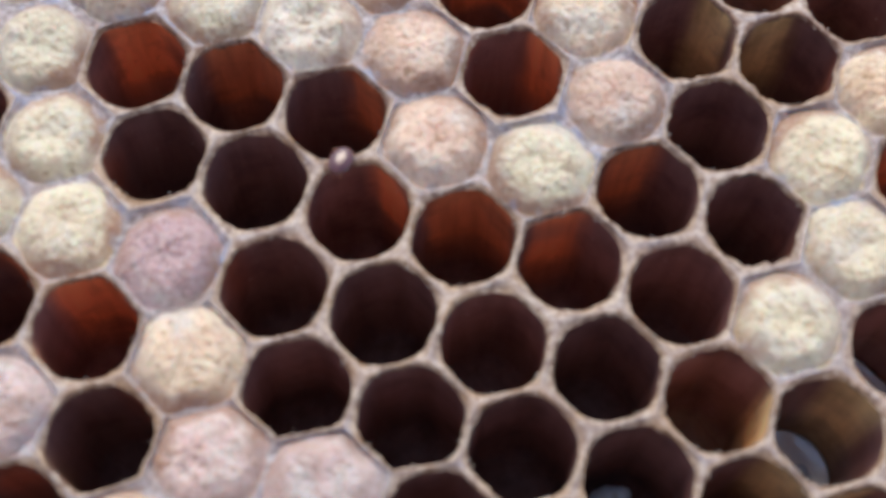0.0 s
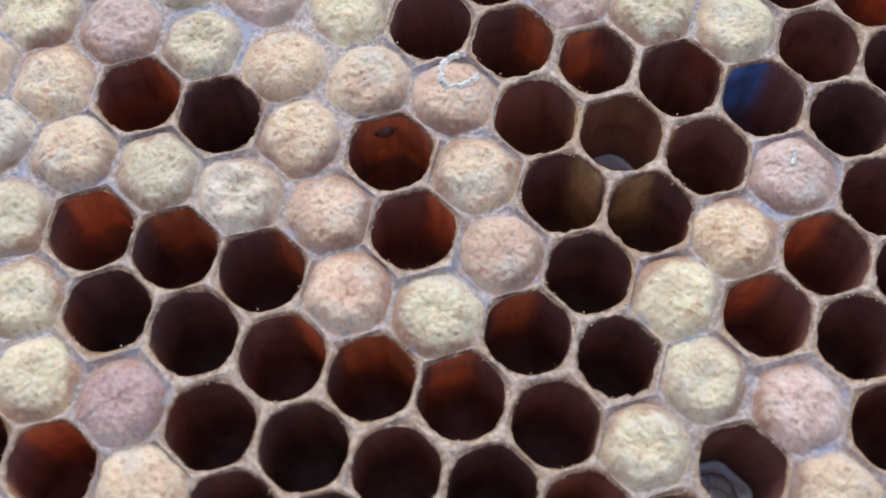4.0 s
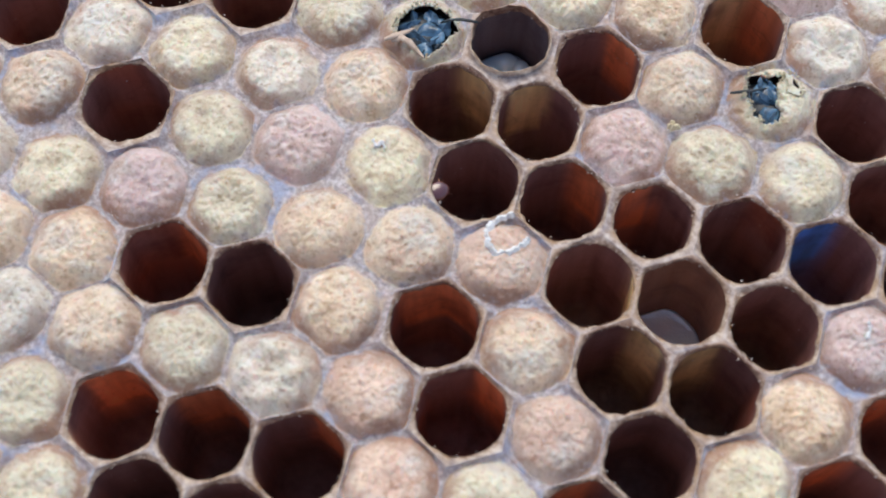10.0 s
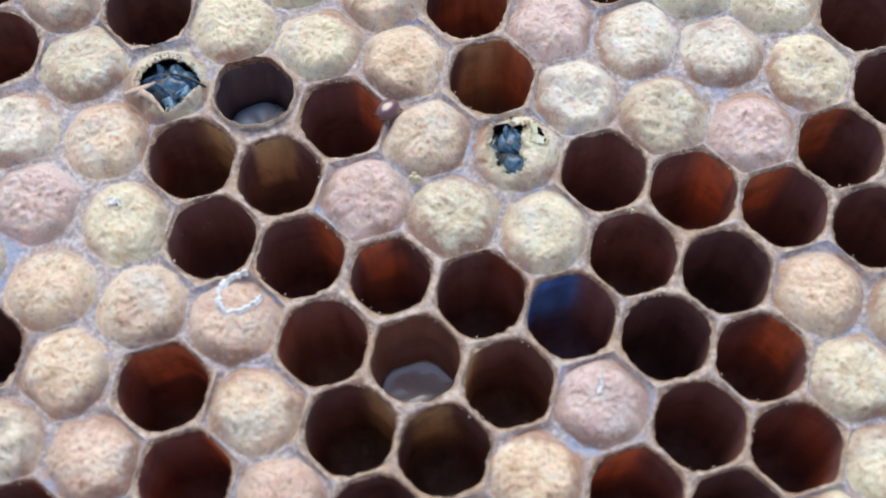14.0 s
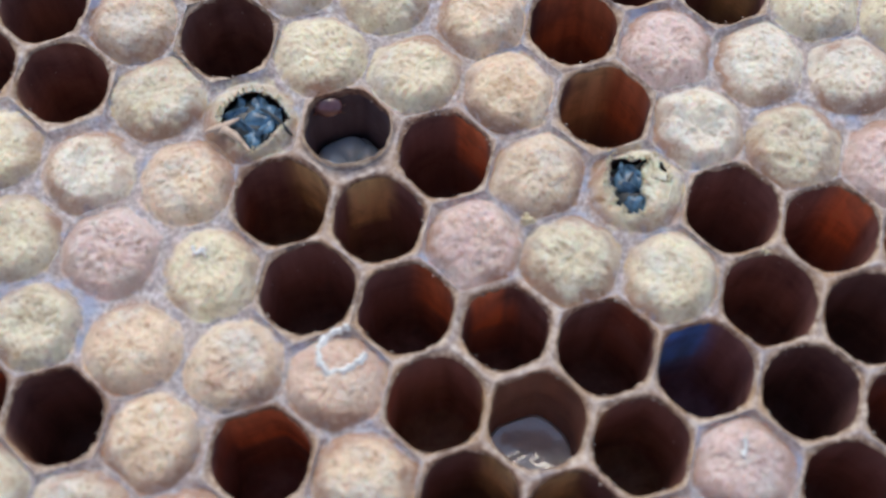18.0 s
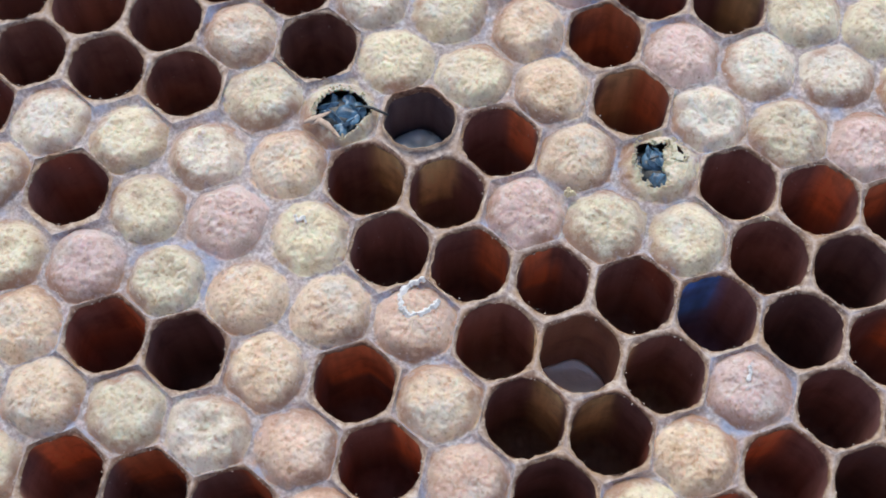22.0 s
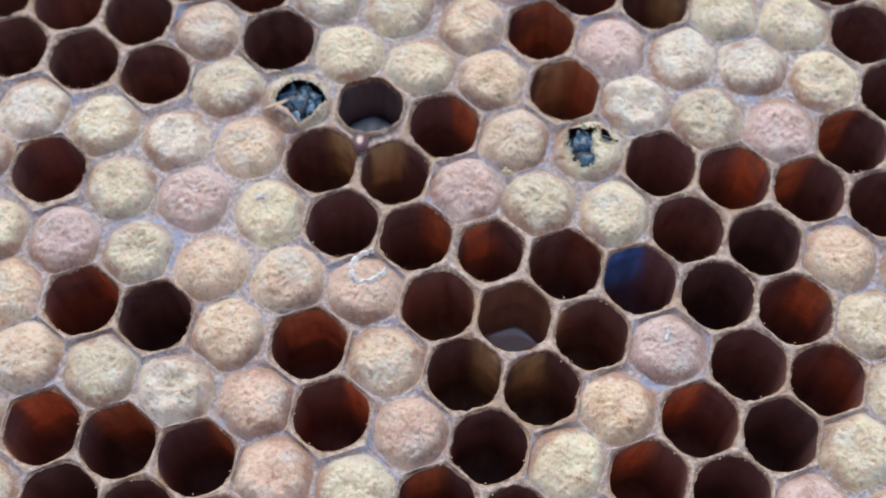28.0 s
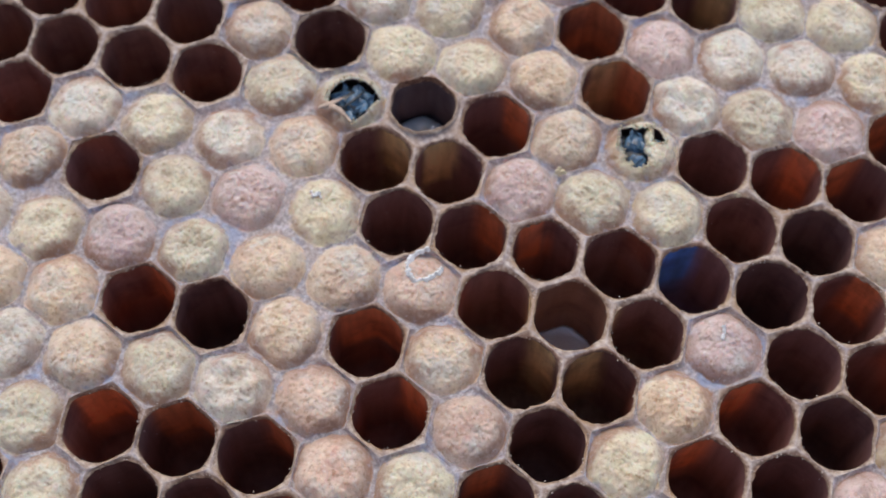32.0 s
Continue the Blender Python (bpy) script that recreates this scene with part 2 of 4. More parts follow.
MIDRIB = plain("midrib_wax", (0.20, 0.12, 0.06), (0.34, 0.22, 0.12), 600, 0.5)
# milky white tinted blue for the sky that food and grubs reflect
JELLY = plain("jelly", (0.80, 0.91, 0.98), (0.88, 0.96, 1.0), 1100, 0.08, 0.00022, sub=0.3, coat=1.0)
LARVA = plain("larva_skin", (0.58, 0.80, 1.0), (0.70, 0.88, 1.0), 700, 0.12, 0.00006, sub=0.4, coat=1.0)
for wet in (JELLY, LARVA):
    wet.node_tree.nodes["Principled BSDF"].inputs["Coat IOR"].default_value = 1.9
# the next three mix the sky's blue reflection into black chitin's colour
CHITIN = plain("black_chitin", (0.006, 0.008, 0.010), (0.03, 0.05, 0.07), 1300, 0.4, 0.00012, coat=0.25, coat_rough=0.3)
WING = plain("folded_wing", (0.008, 0.016, 0.028), (0.20, 0.36, 0.54), 2300, 0.3, 0.0002, coat=0.45, coat_rough=0.22)
CUTICLE = plain("skylit_cuticle", (0.006, 0.012, 0.022), (0.16, 0.33, 0.52), 900, 0.32, 0.0003, coat=0.4, coat_rough=0.2)
FEELER = plain("antenna_grey", (0.02, 0.025, 0.03), (0.07, 0.08, 0.09), 3000, 0.4)
EYE = plain("compound_eye", (0.010, 0.012, 0.018), (0.03, 0.035, 0.045), 9000, 0.18, 0.00003, coat=0.9)
HAIR = plain("dull_hair", (0.025, 0.03, 0.035), (0.07, 0.075, 0.08), 5000, 0.7)
MITE = plain("mite_shield", (0.10, 0.030, 0.028), (0.17, 0.055, 0.055), 2600, 0.35, 0.00001, coat=1.0, coat_rough=0.16)
MITE.node_tree.nodes["Principled BSDF"].inputs["Coat IOR"].default_value = 1.8
MITE_LEG = plain("mite_leg", (0.30, 0.13, 0.08), (0.42, 0.20, 0.13), 4000, 0.35)
SCALE_WAX = plain("clear_scale", (0.80, 0.80, 0.79), (0.90, 0.90, 0.89), 5000, 0.3, 0.00005)
CRUMB = plain("yellow_wax", (0.66, 0.56, 0.36), (0.82, 0.74, 0.54), 3000, 0.5)
CRUMB_TAN = plain("rim_crumb", (0.52, 0.42, 0.34), (0.82, 0.74, 0.66), 2600, 0.5)
FUZZ = plain("wax_fuzz", (0.56, 0.48, 0.43), (0.76, 0.70, 0.66), 1200, 0.5)
SHRED = plain("cocoon_shred", (0.24, 0.12, 0.085), (0.50, 0.36, 0.28), 3000, 0.6)
FLAP = plain("torn_wax", (0.52, 0.36, 0.26), (0.74, 0.60, 0.48), 2200, 0.5)
WOOD = plain("brown_wood", (0.10, 0.065, 0.04), (0.20, 0.14, 0.09), 60, 0.6, 0.0004)
TABLE = plain("grey_board", (0.16, 0.15, 0.14), (0.26, 0.25, 0.23), 40, 0.7, 0.0005)


# ---- builders ----
def part(name, bm, material, parent, label="", smooth=True):
    me = bpy.data.meshes.new(name)
    bm.normal_update()
    bm.to_mesh(me)
    bm.free()
    for mm in material if isinstance(material, (list, tuple)) else [material]:
        me.materials.append(mm)
    if smooth:
        for p in me.polygons:
            p.use_smooth = True
    ob = new(name, me)
    if parent:
        ob.parent = parent
    if label:
        ob["label"] = label
    return ob


def empty(name, loc=(0, 0, 0)):
    ob = new(name)
    ob.location = loc
    ob.empty_display_size = 0.002
    return ob


def loops_mesh(loops, close_end=False, mat=None):
    """Skins rings of points; mat(i, j) gives the face's material."""
    bm = bmesh.new()
    rows = [[bm.verts.new(p) for p in lp] for lp in loops]
    for i in range(len(rows) - 1):
        a, b = rows[i], rows[i + 1]
        for j in range(len(a)):
            k = (j + 1) % len(a)
            f = bm.faces.new((a[j], a[k], b[k], b[j]))
            if mat:
                f.material_index = mat(i, j)
    if close_end:
        c = bm.verts.new(sum((v.co for v in rows[-1]), Vector()) / len(rows[-1]))
        for j in range(len(rows[-1])):
            bm.faces.new((rows[-1][j], rows[-1][(j + 1) % len(rows[-1])], c))
    return bm


def rough(p, seed, scale, amp):
    return noise.noise(Vector((p[0] * scale + seed, p[1] * scale - seed, p[2] * scale + 0.7 * seed))) * amp


def ball(bm, centre, size, rot=None, u=16, v=10):
    m = Matrix.Translation(centre) @ (rot.to_matrix().to_4x4() if rot else Matrix()) @ Matrix.Diagonal((*size, 1))
    bmesh.ops.create_uvsphere(bm, u_segments=u, v_segments=v, radius=1.0, matrix=m)


def tube(points, radii, sides=6):
    """A tapered bent tube through a few points."""
    loops, pts = [], [Vector(p) for p in points]
    for i, p in enumerate(pts):
        way = (pts[min(i + 1, len(pts) - 1)] - pts[max(i - 1, 0)]).normalized()
        side = way.orthogonal().normalized()
        up = way.cross(side)
        r = radii[i] if isinstance(radii, (list, tuple)) else radii
        loops.append([p + r * (math.cos(k * math.tau / sides) * side + math.sin(k * math.tau / sides) * up) for k in range(sides)])
    bm = loops_mesh(loops, True)
    bm.verts.ensure_lookup_table()
    bm.faces.new([bm.verts[k] for k in reversed(range(sides))])
    return bm


# ---- the plan of the comb: a hexagonal lattice, a little uneven ----
KIND, SHIFT = {}, {}


def row(b, start, kinds, nudges):
    """One row of cells: y t q p m g w are cappings of various wax, o an empty cell, R a ragged one,
    L a cell with a larva, E and B cells from which a bee gnaws its way out. Nudges in hundredths of P."""
    for i, k in enumerate(kinds):
        KIND[start + i, b] = k
    for a, (dx, dy) in nudges.items():
        SHIFT[a, b] = (dx / 100, dy / 100)


row(-6, 7, "yygyy", {7: (4, -1), 8: (3, -1), 9: (3, 0), 10: (2, 0), 11: (2, 0)})
row(-5, 2, "tytyyopoy", {2: (2, -1), 3: (4, -2), 4: (6, -3), 5: (5, -1), 6: (5, -1), 7: (4, -1), 8: (3, 0), 9: (2, 0), 10: (2, 0)})
row(-4, -3, "oyytgoopooyyoy", {-3: (-4, 0), -2: (-3, -1), -1: (-2, -1), 0: (-1, -2), 2: (3, -2), 3: (7, -5), 4: (7, -2), 5: (6, -1), 6: (6, -2), 7: (4, 0), 8: (2, 2), 9: (2, 0)})
row(-3, -5, "yooooogytopggyoy", {-5: (-4, 0), -4: (-6, 1), -3: (-6, 0), -2: (-4, -1), -1: (-2, -2), 0: (-1, -2), 2: (4, -2), 3: (10, -8), 4: (6, 3), 5: (8, -4), 6: (6, -2), 7: (2, 4), 8: (2, 0)})
row(-2, -6, "yooootoyytowypoy", {-6: (-4, 0), -5: (-6, 1), -4: (-9, 2), -3: (-8, 1), -2: (-4, -1), -1: (-2, -4), 1: (2, 0), 2: (4, -2), 3: (4, -5), 4: (6, 1), 5: (3, -3), 6: (3, -3), 7: (1, -3)})
row(-1, -7, "yoooooyELotBooooy", {-7: (-3, 0), -6: (-4, 1), -5: (-6, 2), -4: (-12, 2), -3: (-8, 1), -2: (-4, -1), -1: (0, 3), 0: (-1, -5), 1: (0, 7), 2: (5, -2), 3: (2, -5), 4: (2, 2), 7: (0, 3)})
row(0, -7, "ygogygtoopyyooty", {-7: (-3, 0), -6: (-2, 2), -5: (-1, 3), -4: (-3, 0), -3: (0, -4), -2: (2, -7), -1: (4, 1), 0: (4, 0), 1: (4, 2), 2: (1, -4), 3: (2, 0), 4: (2, 1), 5: (-1, -2), 7: (-2, 0)})
row(1, -7, "ygtoypyoooooooyy", {-7: (-2, 0), -6: (-2, 0), -5: (-4, -1), -4: (-2, 2), -3: (0, -5), -1: (5, 0), 0: (2, 2), 1: (1, 2), 2: (1, 2), 3: (0, 3), 4: (-2, 1)})
row(2, -7, "ggypyttqoLopooyy", {-7: (-2, -3), -6: (-1, -6), -5: (2, -15), -4: (-1, -7), -3: (0, -3), -2: (-1, -5), -1: (3, -3), 0: (2, 2), 2: (-2, 5), 4: (-4, 0), 7: (-3, 2), 8: (-3, 2)})
row(3, -8, "ygttoototootooyy", {-8: (-1, -3), -7: (0, -5), -6: (0, -8), -5: (0, -7), -4: (-1, 2), -3: (-3, 0), -2: (-5, -4), -1: (-1, 3), 1: (1, 2), 2: (0, 3), 3: (-4, -2), 4: (-1, 2), 5: (0, 4), 6: (-8, 3), 7: (-6, 2)})
row(4, -8, "tygtywqoqoyoopy", {-8: (0, -3), -7: (1, -5), -6: (2, -4), -4: (0, 3), -3: (-2, -4), -2: (3, 0), -1: (-1, 5), 0: (0, 2), 1: (-1, 3), 2: (-2, -2), 3: (-3, 4), 4: (-1, 4), 5: (-2, 3), 6: (-6, 3)})
row(5, -8, "yyyoooqyoRypoy", {-8: (2, -3), -7: (6, -5), -6: (8, -7), -5: (1, 2), -4: (-1, 5), -3: (-1, 4), -2: (-2, 2), 0: (0, 7), 1: (1, 4), 2: (-6, 1), 3: (-2, -3), 5: (-2, 2)})
row(6, -8, "yoyooooooyLty", {-8: (3, -3), -7: (5, -5), -6: (5, -5), -5: (0, 5), -4: (-1, 3), -2: (-1, 2), -1: (-3, 7), 0: (2, 1), 1: (-3, 2), 2: (2, 5)})
row(7, -8, "tyymoooooLoy", {-8: (2, -2), -7: (2, -2), -5: (-4, -4), -4: (-2, -5), -3: (0, -2), -2: (1, -2), -1: (3, 3), 0: (4, 1), 2: (1, 2)})
row(8, -8, "yootooooooy", {-5: (-3, -3), -4: (-3, -3), -1: (2, 1), 0: (2, 1)})
row(9, -9, "yppoppoooo", {-7: (-1, -2), -6: (-2, -5), -5: (-8, 9), -4: (-6, 16), -3: (-2, 4)})
row(10, -9, "yootptyy", {-8: (-2, -1), -7: (-2, -3), -6: (-4, 2), -5: (-6, 9), -4: (-4, 10), -3: (-2, 4), -2: (0, 2)})

STEPS = ((1, 0), (0, 1), (-1, 1), (-1, 0), (0, -1), (1, -1))   # neighbours, clockwise from +X


def centre(a, b):
    dx, dy = SHIFT.get((a, b), (0, 0))
    return Vector(((a + 0.5 * b + dx) * P, (-0.8660254 * b + dy) * P, 0))


def corners(a, b):
    """The six corners of a cell, each shared with its two neighbours there."""
    c, out = centre(a, b), []
    for i in range(6):
        (p, q), (r, s) = STEPS[i], STEPS[(i + 1) % 6]
        out.append((c + centre(a + p, b + q) + centre(a + r, b + s)) / 3)
    return out


SEG = 7     # points along each side of a cell


def outline(a, b):
    """Points round the cell on its shared border, from corner to corner."""
    cs, out = corners(a, b), []
    for i in range(6):
        p, q = cs[i - 1], cs[i]
        out += [p.lerp(q, k / SEG) for k in range(SEG)]
    return out


SIZE = {(-4, 1): 1.03, (0, -2): 1.04, (2, 1): 0.91, (1, -1): 0.93, (1, 5): 0.95, (1, 0): 0.97}


def capped(a, b):
    return KIND.get((a, b), "o") not in "oLR"


def border(a, b):
    """The shared edge of a cell: a low uneven ridge, sunk to a valley between cappings."""
    out, pts = [], outline(a, b)
    around = [capped(a + p, b + q) for p, q in STEPS]
    for n, p in enumerate(pts):
        i, k = divmod(n, SEG)
        low = capped(a, b) and around[i] and (k > 0 or around[i - 1])
        z = (-0.048 if low else 0.024) + 0.022 * noise.noise(Vector((p.x, p.y, 0)) * 900)
        out.append(Vector((p.x, p.y, z * P)))
    return out


def mouth(a, b, width, roundness):
    """The border drawn in to a width (of P/2 from the middle) and rounded towards an uneven circle."""
    c, out = centre(a, b), []
    width *= SIZE.get((a, b), 1.0 + 0.012 * noise.noise(Vector((a * 1.3, b * 1.7, 9))))
    if (a, b) == (1, -1):
        roundness = max(roundness, 0.97)
    lean = noise.noise(Vector((a * 2.1, b * 0.7, 4))) * math.tau
    for p in outline(a, b):
        d = p - c
        r, ang = d.length, math.atan2(d.y, d.x)
        uneven = 1.018 + 0.012 * math.cos(2 * (ang - lean)) + 0.008 * math.cos(3 * ang + lean)
        rr = (1 - roundness) * r * width + roundness * min(r * width, 0.5 * P * width * uneven)
        out.append(c + d * (rr / r))
    return out


def at_z(points, z, seed=0, amp=0.0, scale=1400):
    return [Vector((p.x, p.y, z + rough(p, seed, scale, amp))) for p in points]


# Light passing through the wax is painted into the wall colours: dark behind an empty cell, russet behind capped brood,
# khaki behind a grub in its food; some are darker than the rule.
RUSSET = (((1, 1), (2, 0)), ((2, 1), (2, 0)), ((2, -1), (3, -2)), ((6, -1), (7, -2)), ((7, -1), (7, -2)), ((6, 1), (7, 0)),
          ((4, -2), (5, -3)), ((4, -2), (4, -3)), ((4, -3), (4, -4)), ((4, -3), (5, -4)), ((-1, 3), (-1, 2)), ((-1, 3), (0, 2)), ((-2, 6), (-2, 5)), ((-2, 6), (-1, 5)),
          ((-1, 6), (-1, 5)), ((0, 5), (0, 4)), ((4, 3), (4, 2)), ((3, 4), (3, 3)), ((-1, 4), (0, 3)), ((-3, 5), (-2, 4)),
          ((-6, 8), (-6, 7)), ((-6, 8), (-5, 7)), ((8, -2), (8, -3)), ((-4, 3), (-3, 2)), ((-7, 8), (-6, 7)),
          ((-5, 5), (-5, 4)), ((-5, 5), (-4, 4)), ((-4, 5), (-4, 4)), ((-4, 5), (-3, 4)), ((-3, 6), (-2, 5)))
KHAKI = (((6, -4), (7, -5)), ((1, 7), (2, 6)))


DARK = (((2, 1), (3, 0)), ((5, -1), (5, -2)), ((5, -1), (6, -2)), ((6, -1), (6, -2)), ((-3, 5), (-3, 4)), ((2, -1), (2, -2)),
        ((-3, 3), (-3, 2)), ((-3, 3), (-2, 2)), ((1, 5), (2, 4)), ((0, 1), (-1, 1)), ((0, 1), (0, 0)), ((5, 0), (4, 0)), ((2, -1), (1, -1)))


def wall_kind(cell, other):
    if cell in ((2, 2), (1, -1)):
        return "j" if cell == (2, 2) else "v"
    # (4, 1) gets a painted blue sky sheen, (4, -2) orange let-through light
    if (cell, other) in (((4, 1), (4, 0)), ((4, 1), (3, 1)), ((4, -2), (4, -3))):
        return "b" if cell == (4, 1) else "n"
    # haze over this far corner is put into a paler lining colour
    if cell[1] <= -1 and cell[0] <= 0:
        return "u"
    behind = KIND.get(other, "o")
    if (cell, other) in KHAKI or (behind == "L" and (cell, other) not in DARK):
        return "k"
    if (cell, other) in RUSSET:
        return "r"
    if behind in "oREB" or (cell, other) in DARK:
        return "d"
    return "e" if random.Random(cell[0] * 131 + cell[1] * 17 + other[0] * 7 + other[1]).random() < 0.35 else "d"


LIPS = ((2, -1), (3, 1), (1, 0), (0, 0), (2, 1), (-3, 3), (-4, 3), (4, 1), (-5, 5), (4, 3), (-4, 5), (-3, 5), (1, -1), (3, 4), (2, 3), (1, 3), (-1, 3))
DEPTH = -2.05 * P
COMB_WAX = comb_wax()

honeycomb = tagged(empty("honeycomb", (0, 0, 0)), "old brown brood comb of open and wax-capped cells lying flat", "honeycomb")


def edge_tag(ob, rings, count):
    """Notes on each point how near it is to a foot or a mouth, ring by ring."""
    at = ob.data.attributes.new("edge", "FLOAT", "POINT")
    values = [r for r in rings for _ in range(count)]
    for i, d in enumerate(at.data):
        d.value = values[i] if i < len(values) else 0.0
    return ob


def open_cell(a, b, ragged=False):
    seed = a * 3.1 + b * 7.7
    wob = 0.09 * P if ragged else 0.06 * P
    lift = 0.10 * P if (a, b) == (1, -1) else 0.0
    loops = [border(a, b), at_z(mouth(a, b, 0.990, 0.3), 0.023 * P, seed, 0.02 * P),
             at_z(mouth(a, b, 0.970, 0.66), 0.010 * P + lift, seed, wob), at_z(mouth(a, b, 0.943, 0.78), -0.002 * P + lift, seed, wob),
             at_z(mouth(a, b, 0.926, 0.82), -0.018 * P), at_z(mouth(a, b, 0.923, 0.80), -0.05 * P)]
    c = centre(a, b)
    for lp in loops[2:5]:
        for p in lp:
            k = 1 + rough(p, seed + 5, 2600, 0.09 if ragged else 0.05)
            p.x, p.y = c.x + (p.x - c.x) * k, c.y + (p.y - c.y) * k
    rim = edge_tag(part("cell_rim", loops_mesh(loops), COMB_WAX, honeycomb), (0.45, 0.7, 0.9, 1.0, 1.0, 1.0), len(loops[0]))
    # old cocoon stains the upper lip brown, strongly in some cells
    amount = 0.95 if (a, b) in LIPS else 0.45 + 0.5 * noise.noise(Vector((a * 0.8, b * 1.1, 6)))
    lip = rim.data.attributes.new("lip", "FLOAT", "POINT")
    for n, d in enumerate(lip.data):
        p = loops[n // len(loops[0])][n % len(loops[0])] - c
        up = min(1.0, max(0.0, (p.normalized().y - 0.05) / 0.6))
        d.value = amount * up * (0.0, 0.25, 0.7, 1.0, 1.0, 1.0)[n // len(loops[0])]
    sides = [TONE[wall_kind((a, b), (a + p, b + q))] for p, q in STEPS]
    sides[1] = sides[2] = TONE["c"]      # the two lower walls are coloured pale as unseen reflectors that brighten those opposite
    deep = 0.95 if KIND[a, b] == "L" else 0.45
    loops = [at_z(mouth(a, b, 0.924, 0.81), -0.012 * P), at_z(mouth(a, b, 0.918, 0.8), -0.065 * P), at_z(mouth(a, b, 0.915, 0.7), -0.28 * P)]
    loops += [at_z(mouth(a, b, 0.92, deep + 0.05), z * P) for z in (-0.42, -0.56, -0.70, -0.85, -1.0)]
    loops += [at_z(mouth(a, b, 0.915, deep), -1.2 * P), at_z(mouth(a, b, 0.915, max(deep, 0.5)), DEPTH + 0.25 * P),
              at_z(mouth(a, b, 0.80, 0.5), DEPTH + 0.08 * P), at_z(mouth(a, b, 0.4, 0.8), DEPTH + 0.02 * P)]
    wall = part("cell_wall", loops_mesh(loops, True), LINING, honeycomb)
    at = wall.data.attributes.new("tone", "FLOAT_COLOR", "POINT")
    count = 6 * SEG
    wander = [1.4 * noise.noise(Vector((a * 2.3, b * 3.1, s * 5.7))) for s in range(6)]
    # floor tone below that of the walls, the depth's shade put into colour
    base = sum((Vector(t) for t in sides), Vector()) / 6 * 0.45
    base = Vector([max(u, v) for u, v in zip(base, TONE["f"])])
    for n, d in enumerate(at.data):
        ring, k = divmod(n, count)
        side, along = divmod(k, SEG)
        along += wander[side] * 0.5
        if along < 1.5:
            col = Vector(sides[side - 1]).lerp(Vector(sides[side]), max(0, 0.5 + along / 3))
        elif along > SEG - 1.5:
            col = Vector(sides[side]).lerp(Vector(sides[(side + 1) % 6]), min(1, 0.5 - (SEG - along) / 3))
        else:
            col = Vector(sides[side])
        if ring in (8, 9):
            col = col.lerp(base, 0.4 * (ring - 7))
        # the painted glow through a wall comes in uneven patches
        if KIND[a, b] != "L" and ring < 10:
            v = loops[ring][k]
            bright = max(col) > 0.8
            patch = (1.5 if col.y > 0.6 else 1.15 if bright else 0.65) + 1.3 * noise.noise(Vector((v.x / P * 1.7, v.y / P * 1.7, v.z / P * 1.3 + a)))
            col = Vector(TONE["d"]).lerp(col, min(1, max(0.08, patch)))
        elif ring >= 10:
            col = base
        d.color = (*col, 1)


def dome_height(s, kind, p, seed, middle):
    """Height of a capping at s, from 0 in the middle to 1 at its edge, in P."""
    top = {"y": 0.14, "t": 0.16, "q": 0.16, "p": 0.15, "m": 0.14, "g": 0.118, "w": 0.11}[kind]
    h = (top + 0.045) * (1 - s ** 4.8) ** 1.3 - 0.045
    q = (p.x / P, p.y / P, seed)
    v = Vector(q)
    lump = noise.noise(v * 2.6) * 0.040 + noise.noise(v * 5.5) * 0.026
    lump += (0.5 - abs(noise.noise(v * 9.0))) * 0.030 + (0.35 - abs(noise.noise(v * 12.0))) * 0.022 + noise.noise(v * 24.0) * 0.012 - 0.015
    lean = noise.noise(Vector((seed, 2.5, 0))) * math.tau
    lump += 0.09 * ((p.x - middle.x) * math.cos(lean) + (p.y - middle.y) * math.sin(lean)) / P
    if kind == "w":
        lump += 0.12 * (0.45 - abs(noise.noise(v * 2.9))) + 0.05 * noise.noise(v * 4.0) - 0.05 * max(0, 1 - s * 2)
    elif kind in "gy":
        lump -= 0.035 * max(0, 1 - s * 2.1)
    return h + lump * min(1, 3 * (1.0 - s))


def dome_rings(a, b, kind, times, steps, seed):
    """The rings of a capping from its uneven foot to its smoother middle."""
    c = centre(a, b)
    ring, even = foot(a, b, times, seed), between(mouth(a, b, 0.945, 0.9), times)
    loops = []
    for s in steps:
        w = min(1.0, max(0.0, (s - 0.62) / 0.38)) ** 1.5
        lp = []
        for u, v in zip(even, ring):
            p = c + (u.lerp(v, w) - c) * s
            lp.append(Vector((p.x, p.y, dome_height(s, kind, p, seed, c) * P)))
        loops.append(lp)
    return skirt(a, b, [Vector((p.x, p.y, -0.045 * P)) for p in ring], times, seed) + loops


RINGS = tuple(1 - (k / 34) ** 1.35 for k in range(34))


def between(points, times):
    """A closed line with more points along each of its pieces."""
    return [p.lerp(points[(i + 1) % len(points)], k / times) for i, p in enumerate(points) for k in range(times)]


def foot(a, b, times, seed):
    """The outline in which a capping meets the web: a rounded, uneven polygon."""
    c, k = centre(a, b), 0.945 + 0.025 * noise.noise(Vector((a * 0.9, b * 0.9, 3)))
    return [p + (p - c) * (rough(p, seed, 420, 0.11) + rough(p, seed, 1300, 0.05) + rough(p, seed, 3400, 0.015)) for p in between(mouth(a, b, k, 0.88), times)]


def skirt(a, b, ring, times, seed):
    """The smooth web from the shared border in to the foot of a capping."""
    rim, loops = between(border(a, b), times), []
    for t, fall in ((0.0, 0.0), (0.3, 0.25), (0.7, 0.8)):
        lp = []
        for u, v in zip(rim, ring):
            p = u.lerp(v, t)
            p.z = u.z + (v.z - u.z) * fall + (rough(p, seed, 1500, 0.018 * P) if t else 0)
            lp.append(p)
        loops.append(lp)
    return loops


